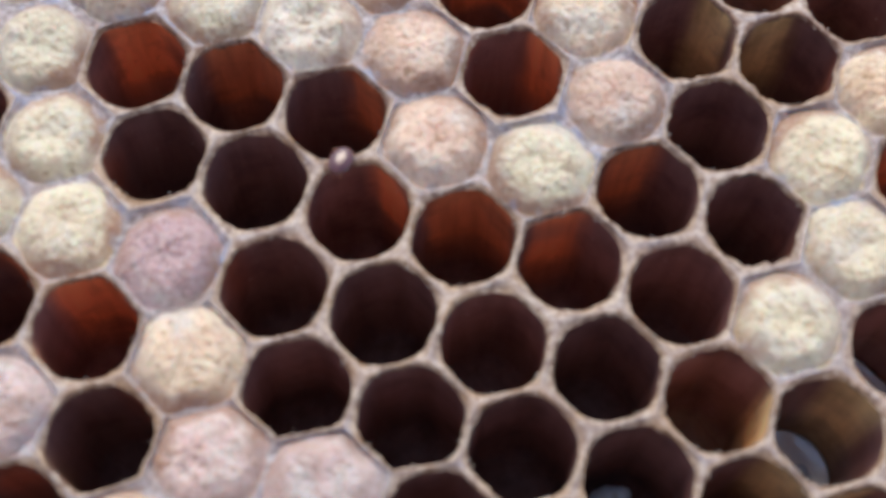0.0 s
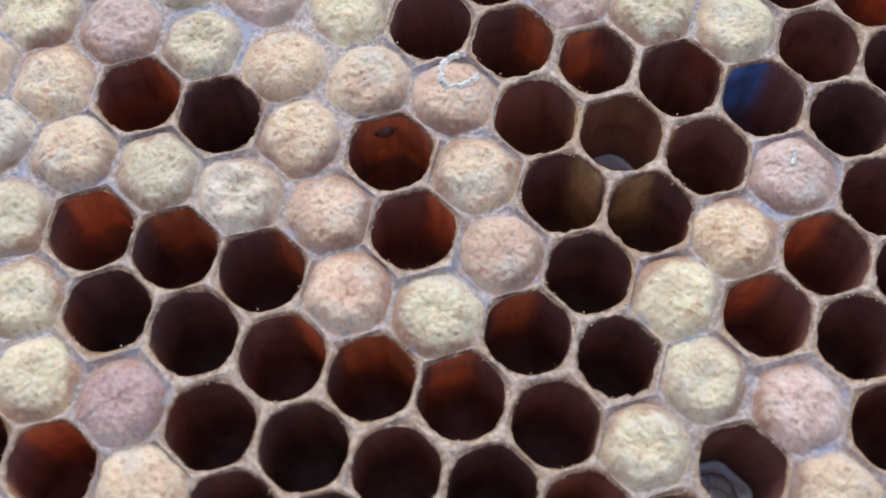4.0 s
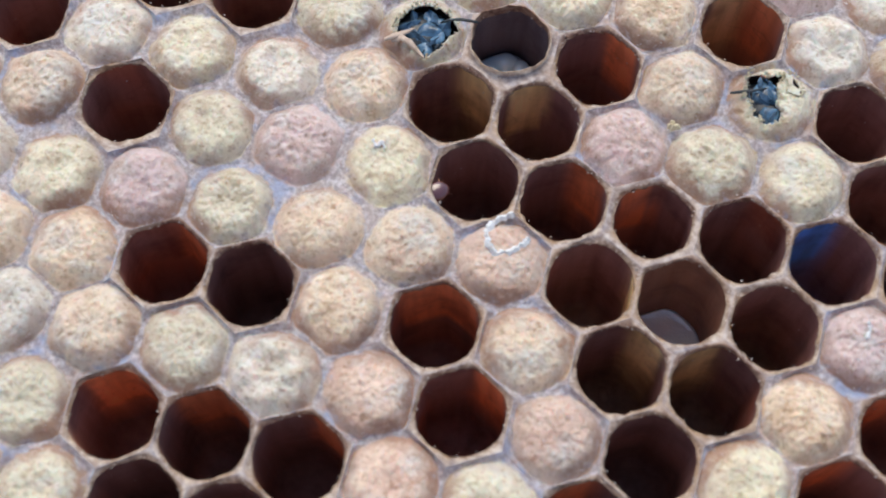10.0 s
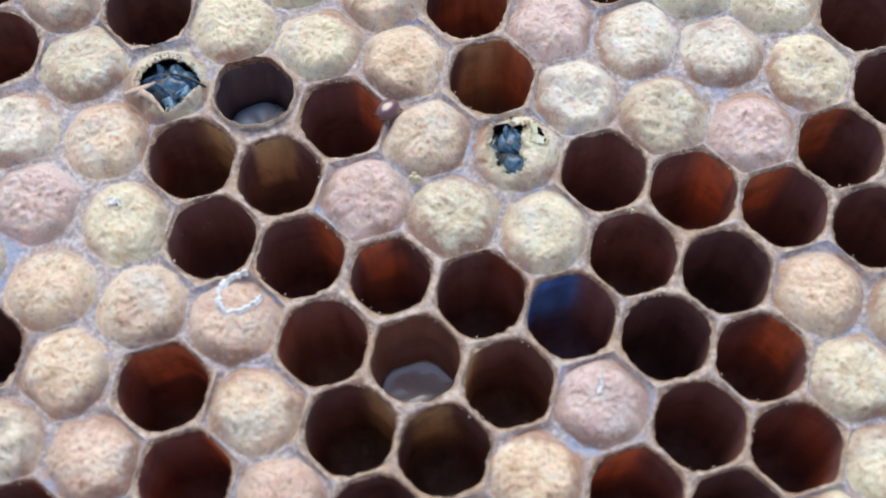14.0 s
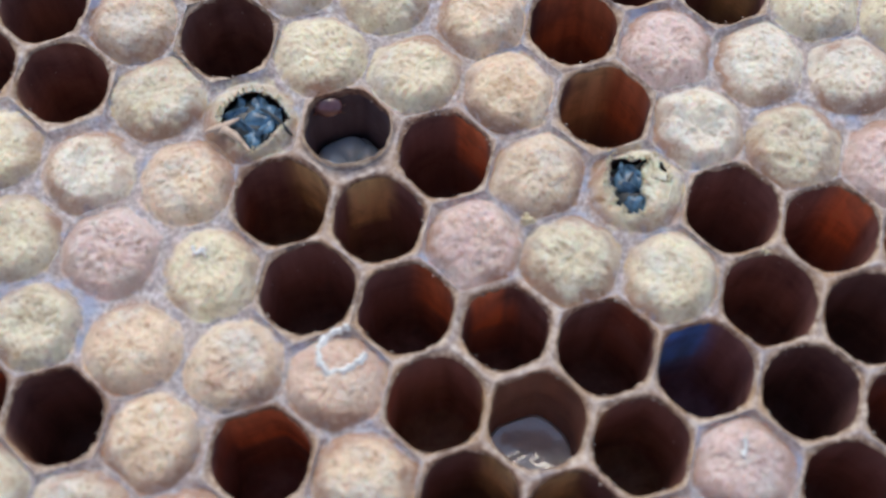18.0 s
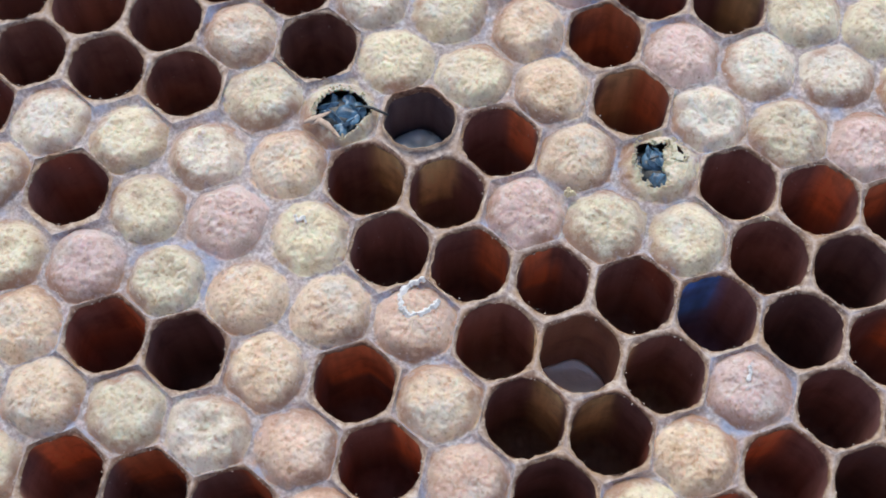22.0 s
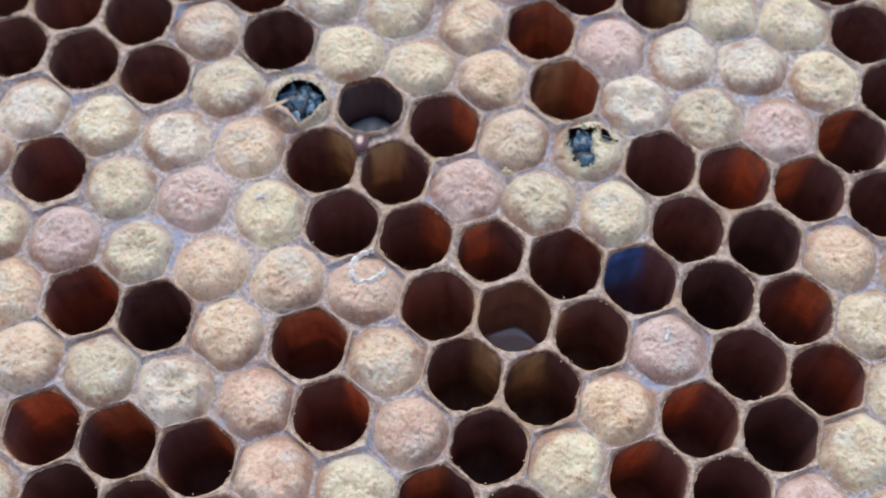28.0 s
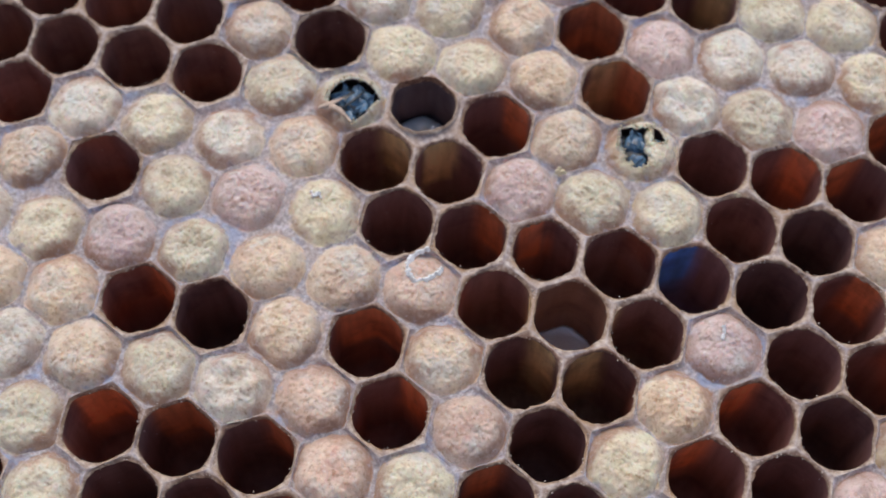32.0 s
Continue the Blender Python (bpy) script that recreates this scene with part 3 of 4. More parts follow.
CAP_LABEL = {"y": "cream felted wax capping", "t": "tan felted wax capping", "q": "peach felted wax capping", "p": "pink felted wax capping",
             "m": "dull mauve wax capping", "g": "greyish cream wax capping", "w": "crumpled greyish wax capping"}


def capping(a, b, kind):
    seed = a * 1.7 + b * 4.3
    loops = dome_rings(a, b, kind, 3, RINGS, seed)
    edge_tag(part("capping", loops_mesh(loops, True), WAX[kind], honeycomb, CAP_LABEL[kind]), [1.4, 1.3, 1.15] + list(RINGS), len(loops[0]))


def cap_top(a, b, x, y):
    """The height, in P, of a capping below the point x, y (in P)."""
    c = centre(a, b)
    p = Vector((x * P, y * P, 0))
    return dome_height(min(1.0, (p - c).length / (0.455 * P)), KIND[a, b], p, a * 1.7 + b * 4.3, c)


def inside(p, poly):
    """Whether a point lies within a small outline."""
    odd = False
    for (x0, y0), (x1, y1) in zip(poly, poly[1:] + poly[:1]):
        if (y0 > p[1]) != (y1 > p[1]) and p[0] < x0 + (x1 - x0) * (p[1] - y0) / (y1 - y0):
            odd = not odd
    return odd


def torn_capping(a, b, holes, kind):
    """A capping gnawed open; each hole is an outline about the cell's middle, in P."""
    seed = a * 1.7 + b * 4.3
    c = centre(a, b)
    loops = dome_rings(a, b, kind, 3, [1 - k / 38.5 for k in range(38)], seed)
    bm = loops_mesh(loops)
    gone = []
    for f in bm.faces:
        m = f.calc_center_median()
        q = ((m.x - c.x) / P + 0.018 * noise.noise(m * 9000), (m.y - c.y) / P + 0.018 * noise.noise(m * 9000 + Vector((7, 3, 1))))
        if any(inside(q, h) for h in holes) or (q[0] ** 2 + q[1] ** 2 < 0.0008):
            gone.append(f)
    bmesh.ops.delete(bm, geom=gone, context="FACES")
    bm.normal_update()
    # the torn edge has thickness: turn it down into the cell
    torn = [e for e in bm.edges if e.is_boundary and all((v.co.xy - c.xy).length < 0.44 * P for v in e.verts)]
    low = bmesh.ops.extrude_edge_only(bm, edges=torn)["geom"]
    for v in low:
        if isinstance(v, bmesh.types.BMVert):
            v.co.z -= 0.05 * P
            v.co.xy += (v.co.xy - c.xy) * 0.05
    cap = part("capping", bm, WAX[kind], honeycomb, "capping gnawed open by the bee inside")
    at = cap.data.attributes.new("edge", "FLOAT", "POINT")
    for d, v in zip(at.data, cap.data.vertices):
        d.value = min(1.4, math.hypot(v.co.x - c.x, v.co.y - c.y) / (0.45 * P))
    wall = [at_z(mouth(a, b, 0.9, 0.6), -0.09 * P), at_z(mouth(a, b, 0.9, 0.3), -0.6 * P), at_z(mouth(a, b, 0.9, 0.2), DEPTH + 0.2 * P), at_z(mouth(a, b, 0.5, 0.6), DEPTH + 0.02 * P)]
    ob = part("cell_wall", loops_mesh(wall, True), LINING, honeycomb)
    for d in ob.data.attributes.new("tone", "FLOAT_COLOR", "POINT").data:
        d.color = (*TONE["d"], 1)


HOLES = {"E": [[(-0.06, 0.29), (0.09, 0.29), (0.24, 0.24), (0.41, 0.09), (0.26, -0.22), (0.12, -0.37), (-0.12, -0.19), (-0.28, -0.13), (-0.27, 0.05), (-0.19, 0.2)]],
         "B": [[(-0.32, 0.26), (-0.17, 0.29), (-0.10, 0.24), (-0.07, 0.26), (0.06, 0.29), (0.07, 0.23), (0.01, 0.17), (0.05, 0.05), (0.05, -0.05), (0.12, -0.13), (0.12, -0.28),
                (-0.02, -0.33), (-0.17, -0.23), (-0.23, -0.1), (-0.31, -0.03), (-0.29, 0.06)],
               [(0.08, 0.33), (0.19, 0.32), (0.28, 0.17), (0.28, 0.08), (0.13, 0.08), (0.11, 0.2)]]}

for (a, b), kind in KIND.items():
    if kind in "oLR":
        open_cell(a, b, kind == "R")
    elif kind in HOLES:
        torn_capping(a, b, HOLES[kind], "y")
    else:
        capping(a, b, kind)

# the closed outer sides of the comb and its midrib
bm = bmesh.new()
for (a, b) in KIND:
    cs = corners(a, b)
    for i, (p, q) in enumerate(STEPS):
        if (a + p, b + q) not in KIND:
            u, v = cs[i - 1], cs[i]
            bm.faces.new([bm.verts.new((w.x, w.y, z)) for w, z in ((u, -0.036 * P), (v, -0.036 * P), (v, DEPTH - 0.10 * P), (u, DEPTH - 0.10 * P))])
part("outer_wall", bm, MIDRIB, honeycomb, smooth=False)
bm = bmesh.new()
for (a, b) in KIND:
    cs = corners(a, b)
    bm.faces.new([bm.verts.new((p.x, p.y, DEPTH - 0.10 * P)) for p in reversed(cs)])
    bm.faces.new([bm.verts.new((p.x, p.y, DEPTH - 0.02 * P)) for p in cs])
part("midrib", bm, MIDRIB, honeycomb, smooth=False)

bm = bmesh.new()
bmesh.ops.create_grid(bm, x_segments=4, y_segments=4, size=0.25, matrix=Matrix.Translation((0, 0, DEPTH - 0.11 * P)))
tagged(part("ground", bm, TABLE, None, smooth=False), "plain grey board under the comb", "ground", kind="structure")
# unseen board, added to keep low sky light off the near flanks
bm = bmesh.new()
bmesh.ops.create_cube(bm, size=1.0, matrix=Matrix.Translation((0, -0.17, 0.045)) @ Matrix.Diagonal((0.5, 0.02, 0.13, 1)))
tagged(part("wall_south", bm, WOOD, None, smooth=False), "plain brown board added out of view to block low sky light", "wall", kind="structure")


def ico_shell(bm, c, r, rnd):
    """A small angular grain."""
    vs = []
    for v in ((0, 0, 1), (0.9, 0, -0.3), (-0.45, 0.8, -0.3), (-0.45, -0.8, -0.3), (0.3, 0.5, 0.5), (-0.6, 0.1, 0.4)):
        k = r * rnd.uniform(0.6, 1.2)
        vs.append(bm.verts.new((c[0] + v[0] * k, c[1] + v[1] * k, c[2] + v[2] * k)))
    for f in ((0, 1, 4), (0, 4, 5), (4, 1, 2), (5, 4, 2), (0, 5, 3), (5, 2, 3), (0, 3, 1), (3, 2, 1)):
        bm.faces.new([vs[k] for k in f])


rnd = random.Random(11)
grains, torn = bmesh.new(), bmesh.new()
for (a, b), kind in KIND.items():
    seed = a * 1.7 + b * 4.3
    c = centre(a, b)
    if kind in "oLR":
        edge = mouth(a, b, 0.978, 0.75)
        for _ in range(170 if kind == "R" else 85):
            p = rnd.choice(edge)
            p = p + Vector((rnd.uniform(-1, 1), rnd.uniform(-1, 1), 0)) * 0.04 * P
            ico_shell(grains, (p.x, p.y, rnd.uniform(0.0, 0.025) * P), P * rnd.choice((0.004, 0.006, 0.009, 0.016)), rnd)
for (a, b), kind in KIND.items():
    if kind in HOLES:
        c = centre(a, b)
        for hole in HOLES[kind]:
            for (x0, y0), (x1, y1) in zip(hole, hole[1:] + hole[:1]):
                for _ in range(10):
                    u = rnd.random()
                    x, y = x0 + (x1 - x0) * u, y0 + (y1 - y0) * u
                    k = rnd.uniform(0.98, 1.16)
                    ico_shell(torn, (c.x + x * k * P, c.y + y * k * P, rnd.uniform(0.10, 0.16) * P), P * rnd.choice((0.010, 0.014, 0.02, 0.028)), rnd)
tagged(part("torn_grain", torn, CRUMB, honeycomb, smooth=False), kind="stuff")
tagged(part("wax_grain", grains, CRUMB_TAN, honeycomb, smooth=False), kind="stuff")
# pale dust that sticks to the cocoon inside some cells
dust = bmesh.new()
for (a, b), kind in KIND.items():
    if kind != "o" or rnd.random() < 0.35:
        continue
    edge, c = mouth(a, b, 0.90, 0.75), centre(a, b)
    for _ in range(rnd.randint(2, 9)):
        p = c + (rnd.choice([q for q in edge if q.y > c.y]) - c) * rnd.uniform(0.985, 0.998)
        ico_shell(dust, (p.x, p.y, -rnd.uniform(0.08, 0.75) * P), P * rnd.choice((0.004, 0.006, 0.010)), rnd)
tagged(part("dust", dust, FUZZ, honeycomb, smooth=False), kind="stuff")
shreds = bmesh.new()
for (a, b), kind in KIND.items():
    if kind not in "oLR":
        continue
    if (a, b) not in LIPS:
        continue
    edge, c = mouth(a, b, 0.945, 0.8), centre(a, b)
    upper = [p for p in edge if p.y - c.y > 0.12 * P]
    for _ in range(220):
        p = rnd.choice(upper)
        p = c + Matrix.Rotation(rnd.uniform(-0.08, 0.08), 3, "Z") @ ((p - c) * min(1.2, 0.98 + abs(rnd.gauss(0, 0.05))))
        ico_shell(shreds, (p.x, p.y, rnd.uniform(-0.004, 0.022) * P), P * rnd.choice((0.004, 0.006, 0.009, 0.014)), rnd)
tagged(part("cocoon_shred", shreds, SHRED, honeycomb, smooth=False), kind="stuff")
threads = bmesh.new()
for (a, b), kind in KIND.items():
    if not capped(a, b) or kind in HOLES:
        continue
    edge, c = mouth(a, b, 0.905, 0.88), centre(a, b)
    for _ in range(40):
        p = c + Matrix.Rotation(rnd.uniform(-0.08, 0.08), 3, "Z") @ (rnd.choice(edge) - c)
        s = rnd.uniform(0.80, 1.02)
        out = (p - c).normalized()
        q = c + (p - c) * s
        q.z = dome_height(min(s, 1.0), kind, q, a * 1.7 + b * 4.3, c) * P if kind in "ytqpmgw" else 0
        w = (Matrix.Rotation(rnd.uniform(-2.2, 2.2), 3, "Z") @ out) * P * rnd.uniform(0.012, 0.035)
        n = Vector((-w.y, w.x, 0)).normalized() * P * rnd.uniform(0.003, 0.006)
        h = Vector((0, 0, P * rnd.uniform(0.004, 0.022)))
        threads.faces.new([threads.verts.new(x) for x in (q - w, q + n + h, q + w + h, q - n + 0.3 * h)])
tagged(part("wax_thread", threads, FUZZ, honeycomb, smooth=False), kind="stuff")


# ---- what lies in the cells ----
def jelly_pool(a, b, depth, tilt):
    base = mouth(a, b, 0.912, 0.96)
    c = centre(a, b)
    loops = [at_z(base, DEPTH + 0.26 * P)]
    for s in (1.0, 0.93, 0.84, 0.72, 0.6, 0.46, 0.32, 0.18, 0.06):
        lp = []
        for p in base:
            q = c + (p - c) * s
            lift = 0.02 * (s ** 6) + 0.025 * noise.noise(Vector((q.x / P * 3.2, q.y / P * 3.2, a))) + 0.009 * noise.noise(Vector((q.x / P * 7.5, q.y / P * 7.5, b)))
            lp.append(Vector((q.x, q.y, -depth * P + lift * P + tilt * (q.y - c.y))))
        loops.append(lp)
    tagged(part("royal_jelly", loops_mesh(loops, True), JELLY, None), "milky brood food, tinted with sky blue, pooled in the base of a cell", "brood food", "pools of brood food")


def larva(a, b, depth, radius, thick, start, rings=12, swell=0.10):
    """A white grub curled in a C, ring by ring."""
    c = centre(a, b) + Vector((0, 0, -depth * P))
    top = tagged(empty("bee_larva", c), "pale white bee grub curled in a C in its cell", "larva", "bee grubs in their cells")
    loops, n = [], 44
    for i in range(n + 1):
        t = i / n
        ang = radians(start + 290 * t)
        mid = Vector((math.cos(ang), math.sin(ang), 0)) * radius * P
        r = thick * P * (math.sin(math.pi * (0.06 + 0.9 * t)) ** 0.5) * (1 - swell * (0.5 + 0.5 * math.cos(t * rings * math.tau)))
        out = mid.normalized()
        loops.append([mid + r * (math.cos(k * math.tau / 12) * out + math.sin(k * math.tau / 12) * Vector((0, 0, 1))) for k in range(12)])
    part("body", loops_mesh(loops, True), LARVA, top)
    bm = bmesh.new()
    ang = radians(start)
    ball(bm, Vector((math.cos(ang), math.sin(ang), 0.0)) * radius * P, [thick * P * 0.62] * 3)
    part("head", bm, LARVA, top)


jelly_pool(2, 2, 1.61, 0.0)
larva(2, 2, 1.73, 0.24, 0.12, 200)
jelly_pool(1, -1, 1.10, 0.0)
larva(1, -1, 0.97, 0.23, 0.20, 60, 4, 0.15)
jelly_pool(2, 6, 1.78, 0.0)
larva(2, 6, 1.82, 0.22, 0.12, 20)
jelly_pool(1, 7, 1.80, 0.05)
larva(1, 7, 1.84, 0.22, 0.13, 120)
larva(-1, 8, 1.60, 0.20, 0.16, 90)


def shard(bm, x, y, z, length, width, turn, pitch):
    """A narrow creased leaf with a raised midrib."""
    m = Matrix.Translation((x * P, y * P, z * P)) @ Euler((radians(pitch), 0, radians(turn))).to_matrix().to_4x4()
    length, width = 1.25 * length, 0.75 * width
    rib = [bm.verts.new(m @ Vector((0, (t - 0.5) * length * P, h * P))) for t, h in ((0, 0), (0.35, 0.035), (0.7, 0.03), (1, -0.01))]
    left = [bm.verts.new(m @ Vector((-width * w * P, (t - 0.5) * length * P, h * P))) for t, w, h in ((0.3, 0.9, -0.02), (0.75, 0.8, -0.03))]
    right = [bm.verts.new(m @ Vector((width * w * P, (t - 0.5) * length * P, h * P))) for t, w, h in ((0.25, 0.8, -0.03), (0.7, 1.0, -0.02))]
    for f in ((rib[0], rib[1], left[0]), (left[0], rib[1], rib[2], left[1]), (left[1], rib[2], rib[3]),
              (rib[1], rib[0], right[0]), (rib[2], rib[1], right[0], right[1]), (rib[3], rib[2], right[1])):
        bm.faces.new(f)


def bee(a, b, z, turn, leaves, lobes, feeler, label):
    """A young bee in her cell, head to the opening; feeler says from where one antenna reaches out."""
    top = tagged(empty("honey_bee", centre(a, b) + Vector((0, 0, z * P))), label, "bee")
    bm = bmesh.new()
    rot = Euler((0, 0, radians(turn)))
    ball(bm, (0, 0, -0.20 * P), (0.39 * P, 0.36 * P, 0.25 * P), rot, 24, 16)
    for v in bm.verts:
        v.co += v.co.normalized() * rough(v.co, 3.3 + a, 2600, 0.02 * P)
    part("head", bm, CHITIN, top)
    spin = rot.to_matrix()
    for s in (-1, 1):
        bm = bmesh.new()
        ball(bm, spin @ Vector((s * 0.25 * P, 0.03 * P, -0.13 * P)), (0.10 * P, 0.20 * P, 0.15 * P), Euler((0, s * 0.4, s * 0.2 + radians(turn))), 16, 12)
        part("compound_eye", bm, EYE, top, "glossy black compound eye")
        pts = [(s * 0.10, -0.18, 0.0), (s * 0.09, -0.25, 0.02), (s * 0.02, -0.28, 0.01)]
        part("mandible", tube([spin @ Vector(p) * P for p in pts], [0.05 * P, 0.04 * P, 0.015 * P], 8), CHITIN, top)
        pts = [(s * 0.34, -0.20, -0.10), (s * 0.24, -0.26, -0.02), (s * 0.10, -0.32, -0.04)]
        part("foreleg", tube([spin @ Vector(p) * P for p in pts], [0.05 * P, 0.045 * P, 0.03 * P], 8), CHITIN, top)
    for leaf in leaves:
        bm = bmesh.new()
        shard(bm, *leaf)
        for v in bm.verts:
            v.co += Vector((rough(v.co, 1.7, 1900, 0.03 * P), rough(v.co, 4.1, 1900, 0.03 * P), rough(v.co, 8.3, 1900, 0.03 * P)))
        part("folded_wing", bm, WING, top, "creased dark folded wing with sky reflection painted in blue", smooth=False)
    for x, y, zz, sx, sy, sz, spin_z in lobes:
        bm = bmesh.new()
        ball(bm, Vector((x, y, zz)) * P, (sx * P, sy * P, sz * P), Euler((0, 0, radians(spin_z))), 20, 12)
        for v in bm.verts:
            v.co += Vector((rough(v.co, 2.7 + x, 1300, 0.06 * P), rough(v.co, 5.1 + y, 1300, 0.06 * P), rough(v.co, 8.9, 1900, 0.04 * P)))
        part("face_plate", bm, CUTICLE, top, "smooth wet black plate of the head with sky blue painted in")
    pts = [(0, 0, 0), (0.10, 0.015, 0.03), (0.22, 0.02, 0.035), (0.34, 0.005, 0.02), (0.44, -0.01, 0.0)]
    arm = part("antenna", tube([Vector(p) * P for p in pts], [0.012 * P, 0.014 * P, 0.020 * P, 0.020 * P, 0.012 * P], 8), FEELER, top, "jointed dark grey antenna")
    arm.location = Vector(feeler) * P
    bm = bmesh.new()
    ball(bm, (0, 0, -0.72 * P), (0.40 * P, 0.38 * P, 0.42 * P), None, 20, 12)
    part("thorax", bm, CHITIN, top)
    bm = bmesh.new()
    ball(bm, (0, 0, -1.45 * P), (0.41 * P, 0.40 * P, 0.60 * P), None, 20, 12)
    part("abdomen", bm, CHITIN, top)
    rnd = random.Random(a * 7 + b)
    bm = bmesh.new()
    for _ in range(160):
        u, w = rnd.uniform(0, math.tau), rnd.uniform(0.15, 1.0)
        n = Vector((math.cos(u) * math.sin(w), math.sin(u) * math.sin(w), math.cos(w)))
        p = Vector((n.x * 0.36 * P, n.y * 0.31 * P, n.z * 0.22 * P - 0.20 * P))
        q = p + n * 0.07 * P + Vector((rnd.uniform(-1, 1), rnd.uniform(-1, 1), 0)) * 0.04 * P
        s = n.orthogonal().normalized() * 0.004 * P
        bm.faces.new([bm.verts.new(x) for x in (p - s, p + s, q)])
    tagged(part("face_hair", bm, HAIR, top), kind="stuff")
    return top, arm


bee_e, feeler_e = bee(0, -1, -0.02, 35, [(-0.16, 0.06, 0.05, 0.26, 0.06, -62, 8), (0.10, 0.21, 0.05, 0.22, 0.06, 35, -8), (0.24, 0.08, 0.04, 0.24, 0.06, -30, 10),
                                         (-0.02, -0.08, 0.07, 0.28, 0.05, 62, 8), (0.17, -0.10, 0.07, 0.18, 0.04, -40, -8), (-0.12, 0.16, 0.03, 0.20, 0.06, 20, 6)],
                        [(0.07, 0.02, 0.02, 0.17, 0.09, 0.06, 18), (0.19, -0.06, 0.04, 0.08, 0.06, 0.04, 50), (-0.12, -0.06, 0.03, 0.13, 0.045, 0.04, -14),
                         (0.04, 0.17, 0.01, 0.07, 0.10, 0.04, 22), (0.23, 0.13, 0.0, 0.11, 0.06, 0.05, -38), (0.08, -0.20, 0.0, 0.08, 0.11, 0.05, 8)],
                        (0.12, 0.10, 0.10), "black young bee gnawing out of her torn brood cell")
bee_b, feeler_b = bee(4, -1, -0.02, 0, [(-0.03, 0.16, 0.10, 0.20, 0.03, 52, 10), (-0.24, -0.02, 0.02, 0.20, 0.05, 10, -14), (-0.06, 0.0, 0.10, 0.20, 0.05, 74, 12),
                                        (0.05, -0.19, 0.11, 0.16, 0.045, -28, -10), (-0.15, 0.14, 0.09, 0.20, 0.05, 14, 8), (-0.05, -0.24, 0.08, 0.16, 0.05, 40, 10)],
                      [(-0.11, 0.07, 0.03, 0.11, 0.15, 0.06, 8), (0.01, -0.16, 0.04, 0.12, 0.09, 0.06, 24), (0.0, 0.10, 0.05, 0.06, 0.11, 0.04, 34),
                       (-0.11, -0.23, 0.01, 0.07, 0.09, 0.05, -10), (0.06, -0.25, 0.02, 0.06, 0.08, 0.05, 12), (0.20, 0.17, 0.0, 0.07, 0.09, 0.04, 30)],
                      (-0.02, 0.16, 0.08), "black young bee behind a ragged hole in her capping")


def ragged_scale(pts, width, label):
    """A crinkled band of clear wax, uneven along both edges, that lies on the wax below it."""
    rr = random.Random(5)
    line = [Vector(p).lerp(Vector(q), k / 6) for p, q in zip(pts, pts[1:]) for k in range(6)] + [Vector(pts[-1])]
    bm, rows = bmesh.new(), []
    for i, p in enumerate(line):
        way = (line[min(i + 1, len(line) - 1)] - line[max(i - 1, 0)]).normalized()
        side = Vector((-way.y, way.x, 0)).normalized()
        w, x = width * rr.uniform(0.55, 1.25), rr.uniform(-0.25, 0.25) * width
        lift = rr.uniform(0.0, 0.8) * width
        rows.append([bm.verts.new(((p + side * (x + k * w)) + Vector((0, 0, z + lift * (1 - abs(k))))) * P)
                     for k, z in ((-1, 0.004), (0, 0.58 * width), (1, 0.004), (1, -0.012), (0, -0.002), (-1, -0.012))])
    for r, s in zip(rows, rows[1:]):
        for k in range(6):
            bm.faces.new((r[k], r[(k + 1) % 6], s[(k + 1) % 6], s[k]))
    bm.faces.new(rows[0]), bm.faces.new(list(reversed(rows[-1])))
    return tagged(part("wax_scale", bm, SCALE_WAX, None, smooth=False), label, "wax scale")


ragged_scale([(x, y, max(0.06, cap_top(0, 2, x, y)) + 0.012) for x, y in ((1.02, -1.16), (0.86, -1.28), (0.79, -1.40), (0.80, -1.51), (0.86, -1.62), (0.95, -1.69), (1.11, -1.62), (1.20, -1.50), (1.25, -1.40))], 0.038, "crinkled whitish band of clear wax on a pink capping")
ragged_scale([(x, y, cap_top(-1, 1, x, y) + 0.012) for x, y in ((-0.68, -0.69), (-0.62, -0.77), (-0.57, -0.70), (-0.52, -0.77))], 0.02, "small white wax fleck on a cream capping")
# a glint on the capping, built as a white fleck
ragged_scale([(x, y, cap_top(4, 2, x, y) + 0.012) for x, y in ((4.90, -1.50), (4.93, -1.58), (4.91, -1.68))], 0.022, "small white fleck in place of a glint on a pink capping")
torn = bmesh.new()
for strip, wide in (([(-0.88, 0.55, 0.13), (-0.78, 0.60, 0.165), (-0.68, 0.66, 0.175), (-0.58, 0.76, 0.15)], (0.016, 0.034, 0.026, 0.008)),
                    ([(-0.80, 0.55, 0.13), (-0.69, 0.60, 0.17), (-0.58, 0.56, 0.17), (-0.48, 0.50, 0.14), (-0.39, 0.44, 0.12)], (0.016, 0.036, 0.034, 0.022, 0.008))):
    rows = []
    for i, (x, y, z) in enumerate(strip):
        way = (Vector(strip[min(i + 1, len(strip) - 1)]) - Vector(strip[max(i - 1, 0)])).normalized()
        side = Vector((-way.y, way.x, 0.25)) * wide[i]
        p = Vector((x, y, z))
        rows.append([torn.verts.new(q * P) for q in (p - side, p + side, p + side - Vector((0, 0, 0.012)), p - side - Vector((0, 0, 0.012)))])
    for u, v in zip(rows, rows[1:]):
        for k in range(4):
            torn.faces.new((u[k], u[(k + 1) % 4], v[(k + 1) % 4], v[k]))
    torn.faces.new(rows[0]), torn.faces.new(list(reversed(rows[-1])))
tagged(part("torn_wax_flap", torn, FLAP, None), "pinkish tan flap of torn capping beside the gnawed hole", "wax flap")


